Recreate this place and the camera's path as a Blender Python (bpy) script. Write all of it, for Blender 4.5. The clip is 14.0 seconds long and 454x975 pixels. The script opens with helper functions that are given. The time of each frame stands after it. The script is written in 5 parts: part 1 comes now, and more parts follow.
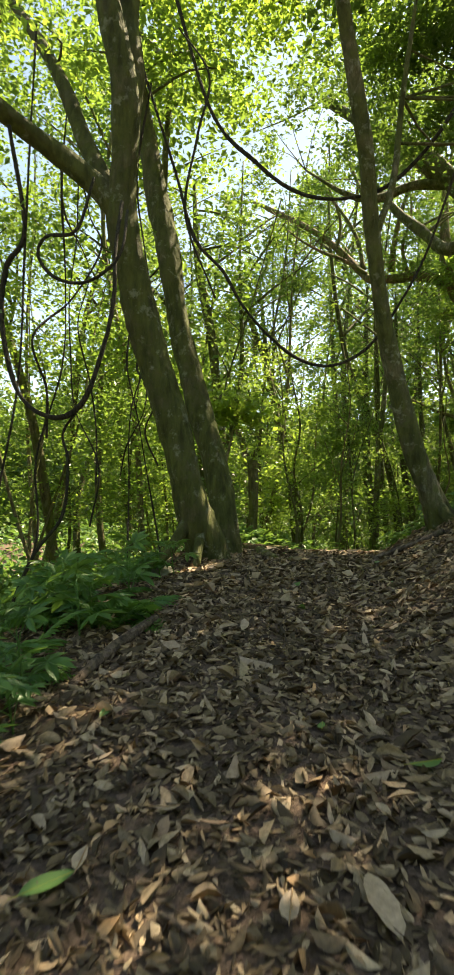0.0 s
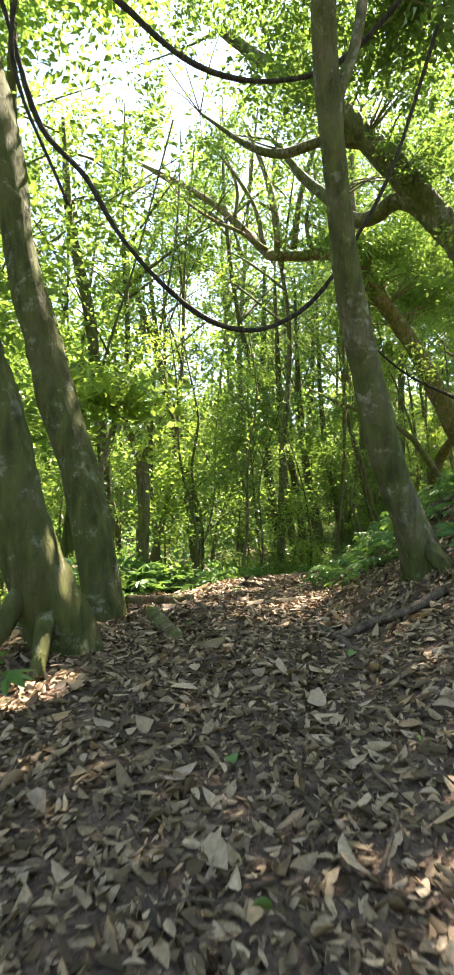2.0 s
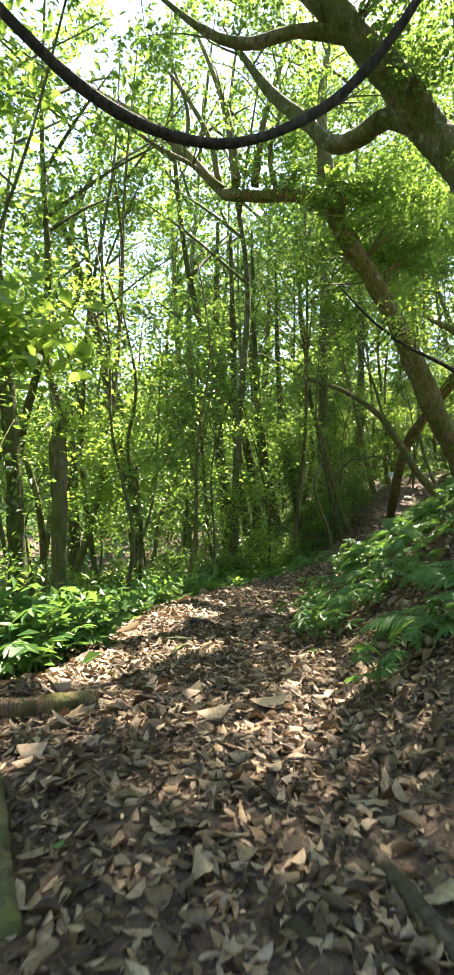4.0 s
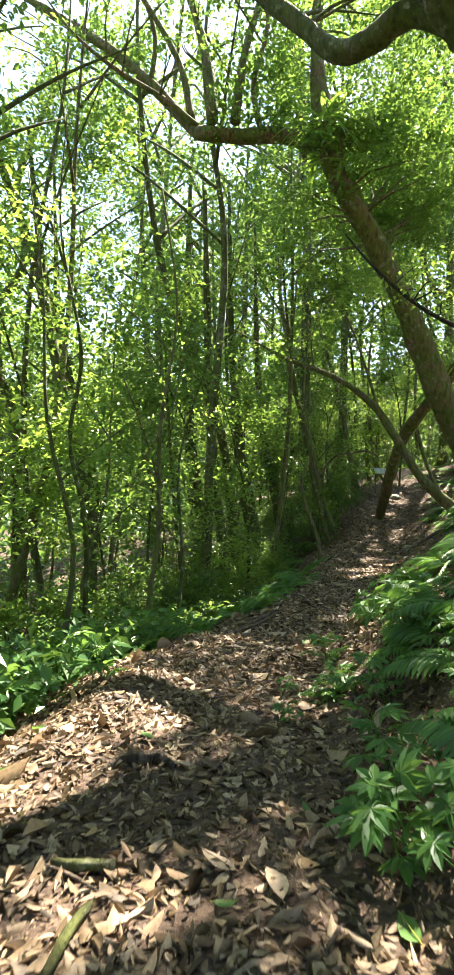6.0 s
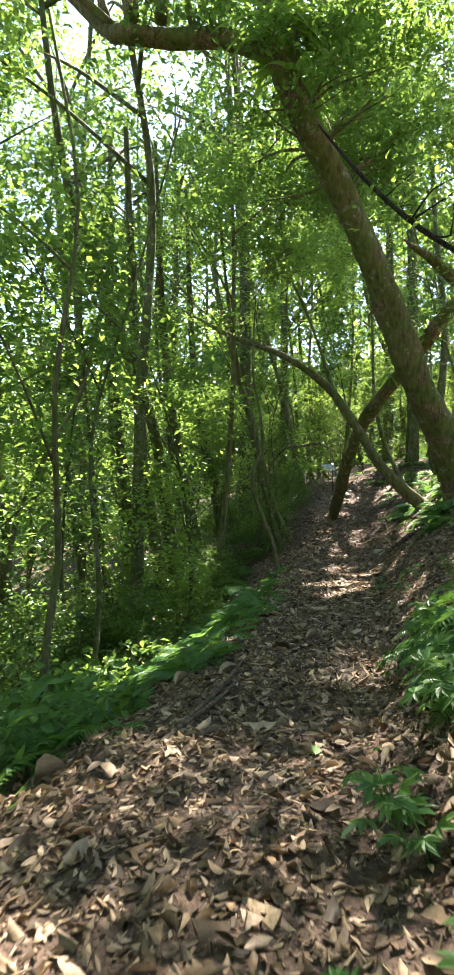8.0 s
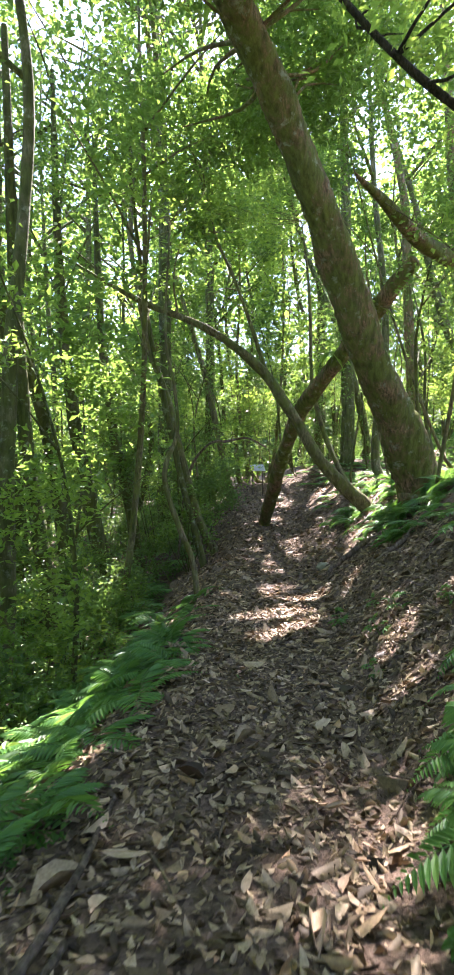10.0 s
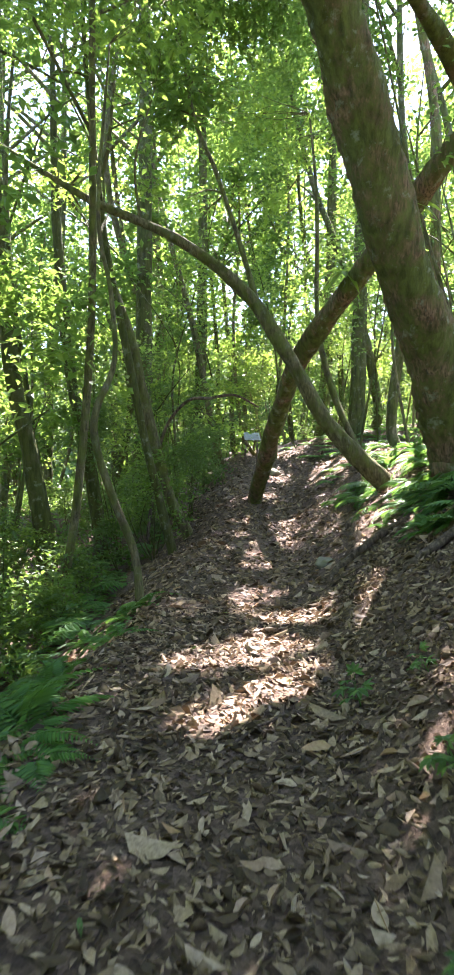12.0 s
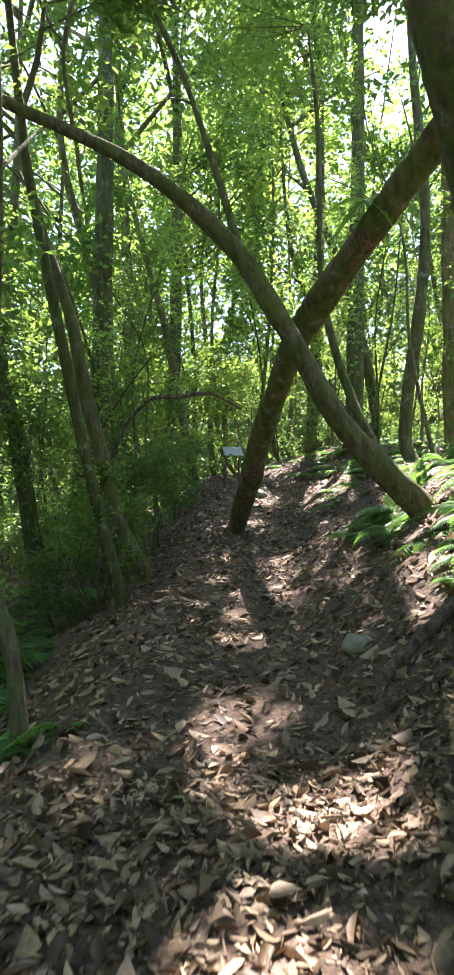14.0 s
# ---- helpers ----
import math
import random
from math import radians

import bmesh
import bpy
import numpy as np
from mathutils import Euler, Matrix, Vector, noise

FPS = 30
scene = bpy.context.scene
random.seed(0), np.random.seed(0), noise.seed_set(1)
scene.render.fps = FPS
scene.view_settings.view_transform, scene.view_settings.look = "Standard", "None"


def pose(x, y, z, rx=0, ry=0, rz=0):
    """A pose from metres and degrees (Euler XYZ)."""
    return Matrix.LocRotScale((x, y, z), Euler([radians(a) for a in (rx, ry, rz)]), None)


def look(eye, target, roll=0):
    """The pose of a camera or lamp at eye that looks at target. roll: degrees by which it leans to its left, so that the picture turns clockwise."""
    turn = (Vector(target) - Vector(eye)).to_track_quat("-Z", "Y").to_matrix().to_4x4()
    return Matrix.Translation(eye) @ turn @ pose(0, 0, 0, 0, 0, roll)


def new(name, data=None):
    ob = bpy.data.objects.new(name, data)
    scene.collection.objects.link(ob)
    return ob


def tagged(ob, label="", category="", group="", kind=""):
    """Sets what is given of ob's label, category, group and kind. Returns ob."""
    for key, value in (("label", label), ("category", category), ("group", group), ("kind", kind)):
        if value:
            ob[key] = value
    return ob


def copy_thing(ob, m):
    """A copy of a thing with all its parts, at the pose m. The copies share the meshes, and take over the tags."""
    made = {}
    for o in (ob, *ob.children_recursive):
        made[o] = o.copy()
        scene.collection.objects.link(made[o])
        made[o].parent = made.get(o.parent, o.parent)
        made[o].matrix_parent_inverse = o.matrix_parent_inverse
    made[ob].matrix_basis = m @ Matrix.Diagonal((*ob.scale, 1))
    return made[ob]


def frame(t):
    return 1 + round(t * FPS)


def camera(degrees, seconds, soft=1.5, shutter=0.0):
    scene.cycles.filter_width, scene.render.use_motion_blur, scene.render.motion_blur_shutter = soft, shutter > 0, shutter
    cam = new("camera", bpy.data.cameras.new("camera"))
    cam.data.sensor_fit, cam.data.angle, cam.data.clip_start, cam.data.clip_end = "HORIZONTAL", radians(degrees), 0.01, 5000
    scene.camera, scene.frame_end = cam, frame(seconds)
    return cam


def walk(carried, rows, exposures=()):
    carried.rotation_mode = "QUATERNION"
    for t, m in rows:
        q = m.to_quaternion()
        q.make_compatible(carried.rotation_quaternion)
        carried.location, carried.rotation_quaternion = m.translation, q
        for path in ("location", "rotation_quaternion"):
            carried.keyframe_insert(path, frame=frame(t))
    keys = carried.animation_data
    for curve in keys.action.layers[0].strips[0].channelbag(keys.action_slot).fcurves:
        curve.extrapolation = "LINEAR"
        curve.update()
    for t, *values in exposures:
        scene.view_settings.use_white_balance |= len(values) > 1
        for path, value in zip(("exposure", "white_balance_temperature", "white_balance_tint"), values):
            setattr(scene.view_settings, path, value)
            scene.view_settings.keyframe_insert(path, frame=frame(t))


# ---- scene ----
# ---------------------------------------------------------------- camera
PATH = [
    (0.0, (0.001, 0.000, 1.309), (-1.571, 4.738, 1.592), 0.78),
    (0.5, (-0.208, 0.649, 1.411), (-1.566, 5.453, 1.688), 0.38),
    (1.0, (-0.407, 1.251, 1.522), (-1.533, 6.113, 1.823), 0.03),
    (1.5, (-0.564, 1.871, 1.629), (-1.434, 6.787, 1.902), -0.56),
    (2.0, (-0.663, 2.529, 1.763), (-1.339, 7.478, 1.982), -0.77),
    (2.5, (-0.761, 3.202, 1.863), (-1.269, 8.174, 2.022), -0.80),
    (3.0, (-0.847, 3.846, 1.961), (-1.225, 8.830, 2.073), -0.71),
    (3.2, (-0.882, 4.120, 1.968), (-1.217, 9.108, 2.064), -0.87),
    (5.3, (-1.057, 6.901, 2.151), (-1.148, 11.900, 2.089), 0.79),
    (5.5, (-1.079, 7.156, 2.163), (-1.139, 12.156, 2.105), 0.56),
    (6.0, (-1.075, 7.792, 2.156), (-1.065, 12.792, 2.116), 0.20),
    (6.5, (-1.106, 8.453, 2.100), (-1.066, 13.453, 2.070), -0.41),
    (7.0, (-1.110, 9.144, 2.060), (-1.006, 14.143, 2.023), -0.44),
    (7.5, (-1.106, 9.843, 2.009), (-0.835, 14.836, 1.980), -0.90),
    (8.0, (-1.088, 10.549, 1.984), (-0.506, 15.515, 1.979), -1.10),
    (8.5, (-1.051, 11.201, 1.942), (-0.171, 16.123, 1.953), -1.60),
    (9.0, (-0.900, 11.839, 1.916), (0.220, 16.712, 1.938), -1.84),
    (9.2, (-0.846, 12.081, 1.903), (0.344, 16.937, 1.933), -1.90),
    (11.3, (0.434, 15.028, 1.712), (1.577, 19.895, 1.707), -0.18),
    (11.5, (0.512, 15.281, 1.687), (1.673, 20.144, 1.648), -0.27),
    (12.0, (0.746, 15.940, 1.673), (1.914, 20.799, 1.509), 0.12),
    (12.5, (0.961, 16.619, 1.656), (2.155, 21.471, 1.485), 0.55),
    (13.0, (1.170, 17.358, 1.643), (2.346, 22.216, 1.528), 0.25),
    (13.5, (1.343, 18.072, 1.640), (2.589, 22.914, 1.570), -0.12),
    (14.0, (1.549, 18.775, 1.624), (2.878, 23.595, 1.654), 0.14),
]
cam = camera(42.76, 14.0, shutter=0.25)
walk(cam, [(t, look(eye, target, roll)) for t, eye, target, roll in PATH],
     exposures=[(0.0, 1.95, 9100.0, 8.0), (0.5, 2.35, 8000.0, 10.0), (1.5, 2.9, 7600.0, 16.0), (3.2, 2.9, 7300.0, 15.0), (5.3, 2.75, 7000.0, 12.0), (7.5, 2.78, 6900.0, 14.0),
                (8.5, 2.98, 6400.0, 19.0), (9.2, 3.15, 6300.0, 25.0), (12.0, 3.5, 6300.0, 26.0), (13.0, 3.4, 6200.0, 24.0), (14.0, 3.1, 6300.0, 22.0)])

# ---------------------------------------------------------------- sky and sun
SUN_EL, SUN_AZ = radians(56), radians(27)          # azimuth from +y towards +x
SUN = Vector((math.sin(SUN_AZ) * math.cos(SUN_EL), math.cos(SUN_AZ) * math.cos(SUN_EL), math.sin(SUN_EL)))
world = bpy.data.worlds.new("sky")
world.use_nodes = True
scene.world = world
wn = world.node_tree.nodes
sky = wn.new("ShaderNodeTexSky")
sky.sky_type, sky.sun_disc = "NISHITA", False
sky.sun_elevation, sky.sun_rotation = SUN_EL, SUN_AZ
sky.air_density, sky.dust_density = 1.0, 0.4
world.node_tree.links.new(sky.outputs[0], wn["Background"].inputs[0])
wn["Background"].inputs[1].default_value = 0.095
sun_lamp = bpy.data.lights.new("sun", "SUN")
sun_lamp.energy, sun_lamp.angle, sun_lamp.color = 5.0, radians(0.5), (1.0, 0.95, 0.86)
sun_ob = new("sun", sun_lamp)
sun_ob.matrix_world = look(SUN * 60, (0, 0, 0))


# ---------------------------------------------------------------- materials
class Nodes:
    """A short way to write node materials."""

    def __init__(self, name):
        self.mat = bpy.data.materials.new(name)
        self.mat.use_nodes = True
        self.tree = self.mat.node_tree
        self.tree.nodes.clear()
        self.out = self.add("OutputMaterial")

    def add(self, kind, **values):
        node = self.tree.nodes.new("ShaderNode" + kind)
        for key, value in values.items():
            node.inputs[key.replace("_", " ")].default_value = value
        return node

    def link(self, a, b):
        self.tree.links.new(a, b)

    def coords(self, scale=(1, 1, 1)):
        tc, mp = self.add("TexCoord"), self.add("Mapping", Scale=scale)
        self.link(tc.outputs["Object"], mp.inputs["Vector"])
        return mp.outputs["Vector"]

    def noise(self, vec, scale, detail=4.0, rough=0.6):
        n = self.add("TexNoise", Scale=scale, Detail=detail, Roughness=rough)
        self.link(vec, n.inputs["Vector"])
        return n.outputs["Fac"]

    def ramp(self, fac, stops):
        r = self.add("ValToRGB")
        el = r.color_ramp.elements
        while len(el) < len(stops):
            el.new(0.5)
        for e, (p, col) in zip(el, stops):
            e.position, e.color = p, (*col, 1) if len(col) == 3 else col
        self.link(fac, r.inputs["Fac"])
        return r.outputs["Color"]

    def mix(self, fac, a, b, kind="MIX"):
        m = self.tree.nodes.new("ShaderNodeMix")
        m.data_type, m.blend_type = "RGBA", kind
        for sock, v in ((m.inputs["Factor"], fac), (m.inputs["A"], a), (m.inputs["B"], b)):
            if isinstance(v, bpy.types.NodeSocket):
                self.link(v, sock)
            else:
                sock.default_value = v if isinstance(v, float) else (*v, 1)
        return m.outputs["Result"]

    def bump(self, height, strength, distance=0.02):
        b = self.add("Bump", Strength=strength, Distance=distance)
        self.link(height, b.inputs["Height"])
        return b.outputs["Normal"]

    def done(self, color, rough, normal=None, spec=0.4):
        p = self.add("BsdfPrincipled")
        p.inputs["Specular IOR Level"].default_value = spec
        if isinstance(rough, float):
            p.inputs["Roughness"].default_value = rough
        else:
            self.link(rough, p.inputs["Roughness"])
        self.link(color, p.inputs["Base Color"])
        if normal:
            self.link(normal, p.inputs["Normal"])
        self.link(p.outputs[0], self.out.inputs[0])
        return p


def leaf_material(name, stops, through_color, amount, rough=0.5, spec=0.35, grain=0.8, low=0.76):
    """Leaves: each its own tint, thin enough for light to come through."""
    n = Nodes(name)
    geo = n.add("NewGeometry")
    col = n.ramp(geo.outputs["Random Per Island"], stops)
    patch = n.noise(n.coords(), grain, 4.0, 0.7)
    shade = n.ramp(patch, [(0.3, (low, low, low * .95)), (0.7, (1.0, 1.0, 1.0))])
    col = n.mix(1.0, col, shade, "MULTIPLY")
    p = n.done(col, rough, spec=spec)
    tr = n.add("BsdfTranslucent")
    n.link(n.mix(0.55, col, through_color), tr.inputs["Color"])
    mx = n.add("MixShader", Fac=amount)
    n.link(p.outputs[0], mx.inputs[1])
    n.link(tr.outputs[0], mx.inputs[2])
    n.link(mx.outputs[0], n.out.inputs[0])
    return n.mat


def bark_material(name, dark, light, moss, moss_amount, streak=7.0, lichen=0.0):
    n = Nodes(name)
    v, long_v = n.coords(), n.coords((1, 1, 0.22))
    grain, blotch = n.noise(long_v, streak * 4, 6.0, 0.7), n.noise(v, 2.6, 5.0, 0.65)
    col = n.mix(n.ramp(grain, [(0.38, (0, 0, 0)), (0.64, (1, 1, 1))]), dark, light)
    m = n.ramp(blotch, [(0.62 - moss_amount * 0.3, (0, 0, 0)), (0.72 - moss_amount * 0.2, (1, 1, 1))])
    moss_tone = n.mix(n.ramp(n.noise(long_v, 14, 6.0, .7), [(.34, (0, 0, 0)), (.66, (1, 1, 1))]), tuple(c * 0.85 for c in moss), tuple(c * 0.36 for c in moss))
    col = n.mix(m, col, moss_tone)
    if lichen:
        spots = n.ramp(n.noise(v, 6.0, 6.0, 0.7), [(0.57, (0, 0, 0)), (0.66, (lichen * .7, lichen * .7, lichen * .7))])
        col = n.mix(spots, col, (0.29, 0.30, 0.22))
    plates = n.add("TexVoronoi", Scale=9.0)
    n.link(long_v, plates.inputs["Vector"])
    relief = n.mix(0.45, grain, plates.outputs["Distance"])
    n.done(n.mix(0.8, col, n.ramp(plates.outputs["Distance"], [(0.05, (0.55, 0.53, 0.50)), (0.5, (1.15, 1.15, 1.15))]), "MULTIPLY"), 0.85, n.bump(relief, 1.0, 0.07), spec=0.25)
    return n.mat


def soil_material():
    n = Nodes("forest_soil")
    v = n.coords()
    chips = n.add("TexVoronoi", Scale=38.0)
    n.link(v, chips.inputs["Vector"])
    tone = n.ramp(n.noise(v, 1.1, 5.0), [(0.3, (0.048, 0.032, 0.022)), (0.7, (0.125, 0.082, 0.060))])
    bits = n.mix(0.68, tone, n.ramp(chips.outputs["Color"], [(0.2, (0.025, 0.017, 0.012)), (0.8, (0.24, 0.165, 0.115))]))
    fine = n.noise(v, 70, 5.0, 0.7)
    n.done(n.mix(0.35, bits, n.ramp(fine, [(0.35, (0.04, 0.027, 0.02)), (0.7, (0.25, 0.175, 0.13))])), 0.9,
           n.bump(fine, 0.8, 0.03), spec=0.2)
    return n.mat


SOIL = soil_material()
LITTER = leaf_material("dead_leaf", [(0.0, (0.042, 0.028, 0.014)), (0.3, (0.120, 0.080, 0.042)), (0.62, (0.265, 0.185, 0.106)),
                                     (0.88, (0.45, 0.325, 0.20)), (1.0, (0.56, 0.42, 0.27))], (0.30, 0.17, 0.08), 0.10, 0.6, 0.3, 55.0, 0.42)
LITTER_PALE = leaf_material("dry_tan_leaf", [(0.0, (0.32, 0.21, 0.13)), (0.6, (0.50, 0.37, 0.25)), (1.0, (0.42, 0.25, 0.12))],
                            (0.40, 0.25, 0.12), 0.12, 0.55, 0.3, 45.0, 0.5)
GREEN_FALLEN = leaf_material("fallen_green_leaf", [(0.0, (0.05, 0.16, 0.04)), (0.7, (0.12, 0.22, 0.06)), (1.0, (0.42, 0.36, 0.06))],
                             (0.3, 0.4, 0.06), 0.15)
CANOPY = leaf_material("canopy_leaf", [(0.0, (0.045, 0.115, 0.020)), (0.5, (0.075, 0.165, 0.028)), (0.85, (0.110, 0.210, 0.035)),
                                       (1.0, (0.19, 0.28, 0.06))], (0.36, 0.54, 0.085), 0.50, 0.40, 0.45)
BRIGHT = leaf_material("young_leaf", [(0.0, (0.07, 0.165, 0.025)), (0.6, (0.125, 0.245, 0.035)), (1.0, (0.22, 0.33, 0.05))],
                       (0.50, 0.68, 0.10), 0.54, 0.4, 0.5)
DARK = leaf_material("shade_leaf", [(0.0, (0.026, 0.075, 0.018)), (0.6, (0.050, 0.118, 0.026)), (1.0, (0.09, 0.165, 0.035))],
                     (0.30, 0.46, 0.07), 0.44, 0.38, 0.45)
FERN = leaf_material("fern_green", [(0.0, (0.045, 0.135, 0.032)), (0.6, (0.070, 0.180, 0.042)), (1.0, (0.12, 0.24, 0.05))],
                     (0.30, 0.56, 0.07), 0.36, 0.42)
BARK_DARK = bark_material("dark_mossy_bark", (0.045, 0.038, 0.020), (0.175, 0.150, 0.082), (0.118, 0.132, 0.034), 1.15, lichen=0.7)
BARK_GREY = bark_material("grey_lichen_bark", (0.060, 0.052, 0.031), (0.23, 0.200, 0.125), (0.13, 0.145, 0.042), 1.0, lichen=0.9)
BARK_RED = bark_material("brown_mossy_bark", (0.060, 0.040, 0.024), (0.31, 0.185, 0.115), (0.17, 0.185, 0.045), .85, lichen=.9)
BARK_MOSS = bark_material("green_mossy_bark", (0.058, 0.048, 0.024), (0.20, 0.17, 0.088), (0.17, 0.19, 0.046), 0.62, lichen=0.4)
VINE_BARK = bark_material("liana_bark", (0.018, 0.016, 0.011), (0.065, 0.055, 0.038), (0.05, 0.06, 0.02), 0.15, 12.0)
DEAD_WOOD = bark_material("dead_wood", (0.050, 0.036, 0.026), (0.19, 0.14, 0.10), (0.09, 0.105, 0.04), 0.15)
SIGN_MAT = Nodes("weathered_sign_board")
SIGN_MAT.done(SIGN_MAT.ramp(SIGN_MAT.noise(SIGN_MAT.coords(), 9), [(0.3, (0.24, 0.27, 0.25)), (0.7, (0.40, 0.43, 0.41))]), 0.6)
SIGN_MAT = SIGN_MAT.mat
STONE = Nodes("mossy_stone")
STONE.done(STONE.mix(STONE.noise(STONE.coords(), 6), (0.26, 0.23, 0.19), (0.13, 0.15, 0.07)), 0.85,
           STONE.bump(STONE.noise(STONE.coords(), 30), 0.6))
STONE = STONE.mat


# ---------------------------------------------------------------- lie of the land
LINE_Y = [-40, -4, 0, 4, 7, 10, 12, 13.5, 15, 18, 21, 24, 27, 30, 33, 37, 42, 70]
LINE_X = [6, .5, -.1, -.8, -1.0, -1.05, -.95, -.65, .1, 1.2, 2.15, 3.1, 4.1, 5.1, 6.0, 7.2, 8.5, 14]
RISE_Y = [-40, -4, 0, 2.4, 4.3, 6, 7.2, 8.5, 10, 11.5, 13, 15, 17, 19, 21.6, 24.3, 27, 28.8, 30.6, 33.3, 36, 42, 70]
RISE_Z = [-2.5, -.55, 0, .42, .68, .86, .91, .87, .76, .66, .58, .45, .385, .34, .25, .36, .6, .8, 1.02, 1.5, 2.1, 2.3, 2.6]


def path_x(y):
    return np.interp(y, LINE_Y, LINE_X)


def land(x, y):
    """Height of the ground: a trodden path, a bank that climbs on one side and a slope that falls on the other."""
    x, y = np.asarray(x, float), np.asarray(y, float)
    d, z = x - path_x(y), np.interp(y, RISE_Y, RISE_Z)
    steep, foot = np.interp(y, [0, 6, 9, 20, 27, 33], [.35, .42, .75, .72, .6, .4]), np.interp(y, [0, 6, 9, 20], [.5, .5, .45, .55])
    q = np.maximum(d - foot, 0)
    z = z + steep * (np.sqrt(np.minimum(q, 2.6) ** 2 + .02) - .141) + .09 * np.clip(q - 2.6, 0, 40)
    q = np.maximum(-d - np.interp(y, [-4, 0, 4, 7, 9, 20], [1.2, 1.2, 1.6, 1.7, 1.0, .9]), 0)
    z = z - np.interp(y, [7, 11, 15, 18, 24], [.5, .4, .45, .62, .62]) * (np.sqrt(np.minimum(q, 2.2) ** 2 + .02) - .141) - .16 * np.clip(q - 2.2, 0, 12)
    wave = .035 * np.sin(x * 2.3 + 1.7 * np.sin(y * .9)) * np.sin(y * 1.9 + x) + .018 * np.sin(x * 6.1 + y * 2.2) * np.sin(y * 5.3 - x * 1.4)
    return z + wave * np.clip(np.abs(d) * 1.2, .35, 2.0)


def up(x, y, lift=0.0):
    return float(land(x, y)) + lift


# ---------------------------------------------------------------- makers
def mesh_from(name, verts, faces, mat, smooth=False):
    """A mesh from vertex and equal-sided face arrays."""
    verts, faces = np.asarray(verts, np.float32), np.asarray(faces, np.int32)
    me = bpy.data.meshes.new(name)
    me.vertices.add(len(verts))
    me.vertices.foreach_set("co", verts.ravel())
    n, k = faces.shape
    me.loops.add(n * k)
    me.loops.foreach_set("vertex_index", faces.ravel())
    me.polygons.add(n)
    me.polygons.foreach_set("loop_start", np.arange(0, n * k, k, dtype=np.int32))
    me.polygons.foreach_set("use_smooth", np.full(n, smooth))
    me.update(calc_edges=True)
    me.materials.append(mat)
    return me


def thing(name, place, label, category, group="", kind=""):
    ob = new(name)
    ob.location = place
    ob.empty_display_size = 0.2
    return tagged(ob, label, category, group, kind)


def child(name, me, parent, label=""):
    ob = new(name, me)
    ob.parent = parent
    return tagged(ob, label)


def spline(nodes, step):
    """A smooth run of (x, y, z, r) through the nodes."""
    p = np.asarray(nodes, float)
    p = np.vstack([2 * p[0] - p[1], p, 2 * p[-1] - p[-2]])
    out = []
    for a, b, c, d in zip(p[:-3], p[1:-2], p[2:-1], p[3:]):
        n = max(2, int(np.linalg.norm(c[:3] - b[:3]) / step))
        t = np.linspace(0, 1, n, endpoint=False)[:, None]
        out.append(.5 * (2 * b + (c - a) * t + (2 * a - 5 * b + 4 * c - d) * t ** 2 + (3 * b - a - 3 * c + d) * t ** 3))
    out.append(p[-2][None])
    run = np.vstack(out)
    run[:, 3] = np.maximum(run[:, 3], .002)
    return run


def tube(nodes, sides=12, step=.15, rough=.08, seed=0, flare=0.0, ribs=5):
    """Vertices and faces of a tapered, uneven stem. flare: how far its foot spreads into buttress roots."""
    run = spline(nodes, step)
    rng = np.random.default_rng(seed)
    way = np.gradient(run[:, :3], axis=0)
    way /= np.linalg.norm(way, axis=1, keepdims=True) + 1e-9
    side = np.cross(way, (0.13, .97, .2))
    side /= np.linalg.norm(side, axis=1, keepdims=True) + 1e-9
    other = np.cross(way, side)
    ang = np.linspace(0, 2 * np.pi, sides, endpoint=False)
    k = np.arange(len(run)) * step
    ph = rng.uniform(0, 6.28, 6)
    lump = 1 + rough * (np.sin(2 * ang[None] + k[:, None] * 2.1 + ph[0]) * .6 + np.sin(3 * ang[None] - k[:, None] * 3.3 + ph[1]) * .5
                        + np.sin(k[:, None] * 5.7 + ph[2]) * .35) + rng.normal(0, rough * .3, (len(run), sides))
    if flare:
        foot = np.exp(-k / .28)[:, None]
        lump = lump * (1 + flare * foot * (.45 + .55 * np.cos(ribs * ang[None] + ph[3])))
    r = run[:, 3:4] * lump
    v = run[:, None, :3] + r[..., None] * (np.cos(ang)[None, :, None] * side[:, None] + np.sin(ang)[None, :, None] * other[:, None])
    v = np.concatenate([np.broadcast_to(run[:1, None, :3], (1, sides, 3)), v, np.broadcast_to(run[-1:, None, :3], (1, sides, 3))])
    n = len(v)
    i, j = np.meshgrid(np.arange(n - 1), np.arange(sides), indexing="ij")
    f = np.stack([i * sides + j, i * sides + (j + 1) % sides, (i + 1) * sides + (j + 1) % sides, (i + 1) * sides + j], -1).reshape(-1, 4)
    return v.reshape(-1, 3), f


def stem(name, nodes, mat, parent, origin=(0, 0, 0), label="", **more):
    v, f = tube(nodes, **more)
    return child(name, mesh_from(name, v - np.asarray(origin), f, mat, True), parent, label)


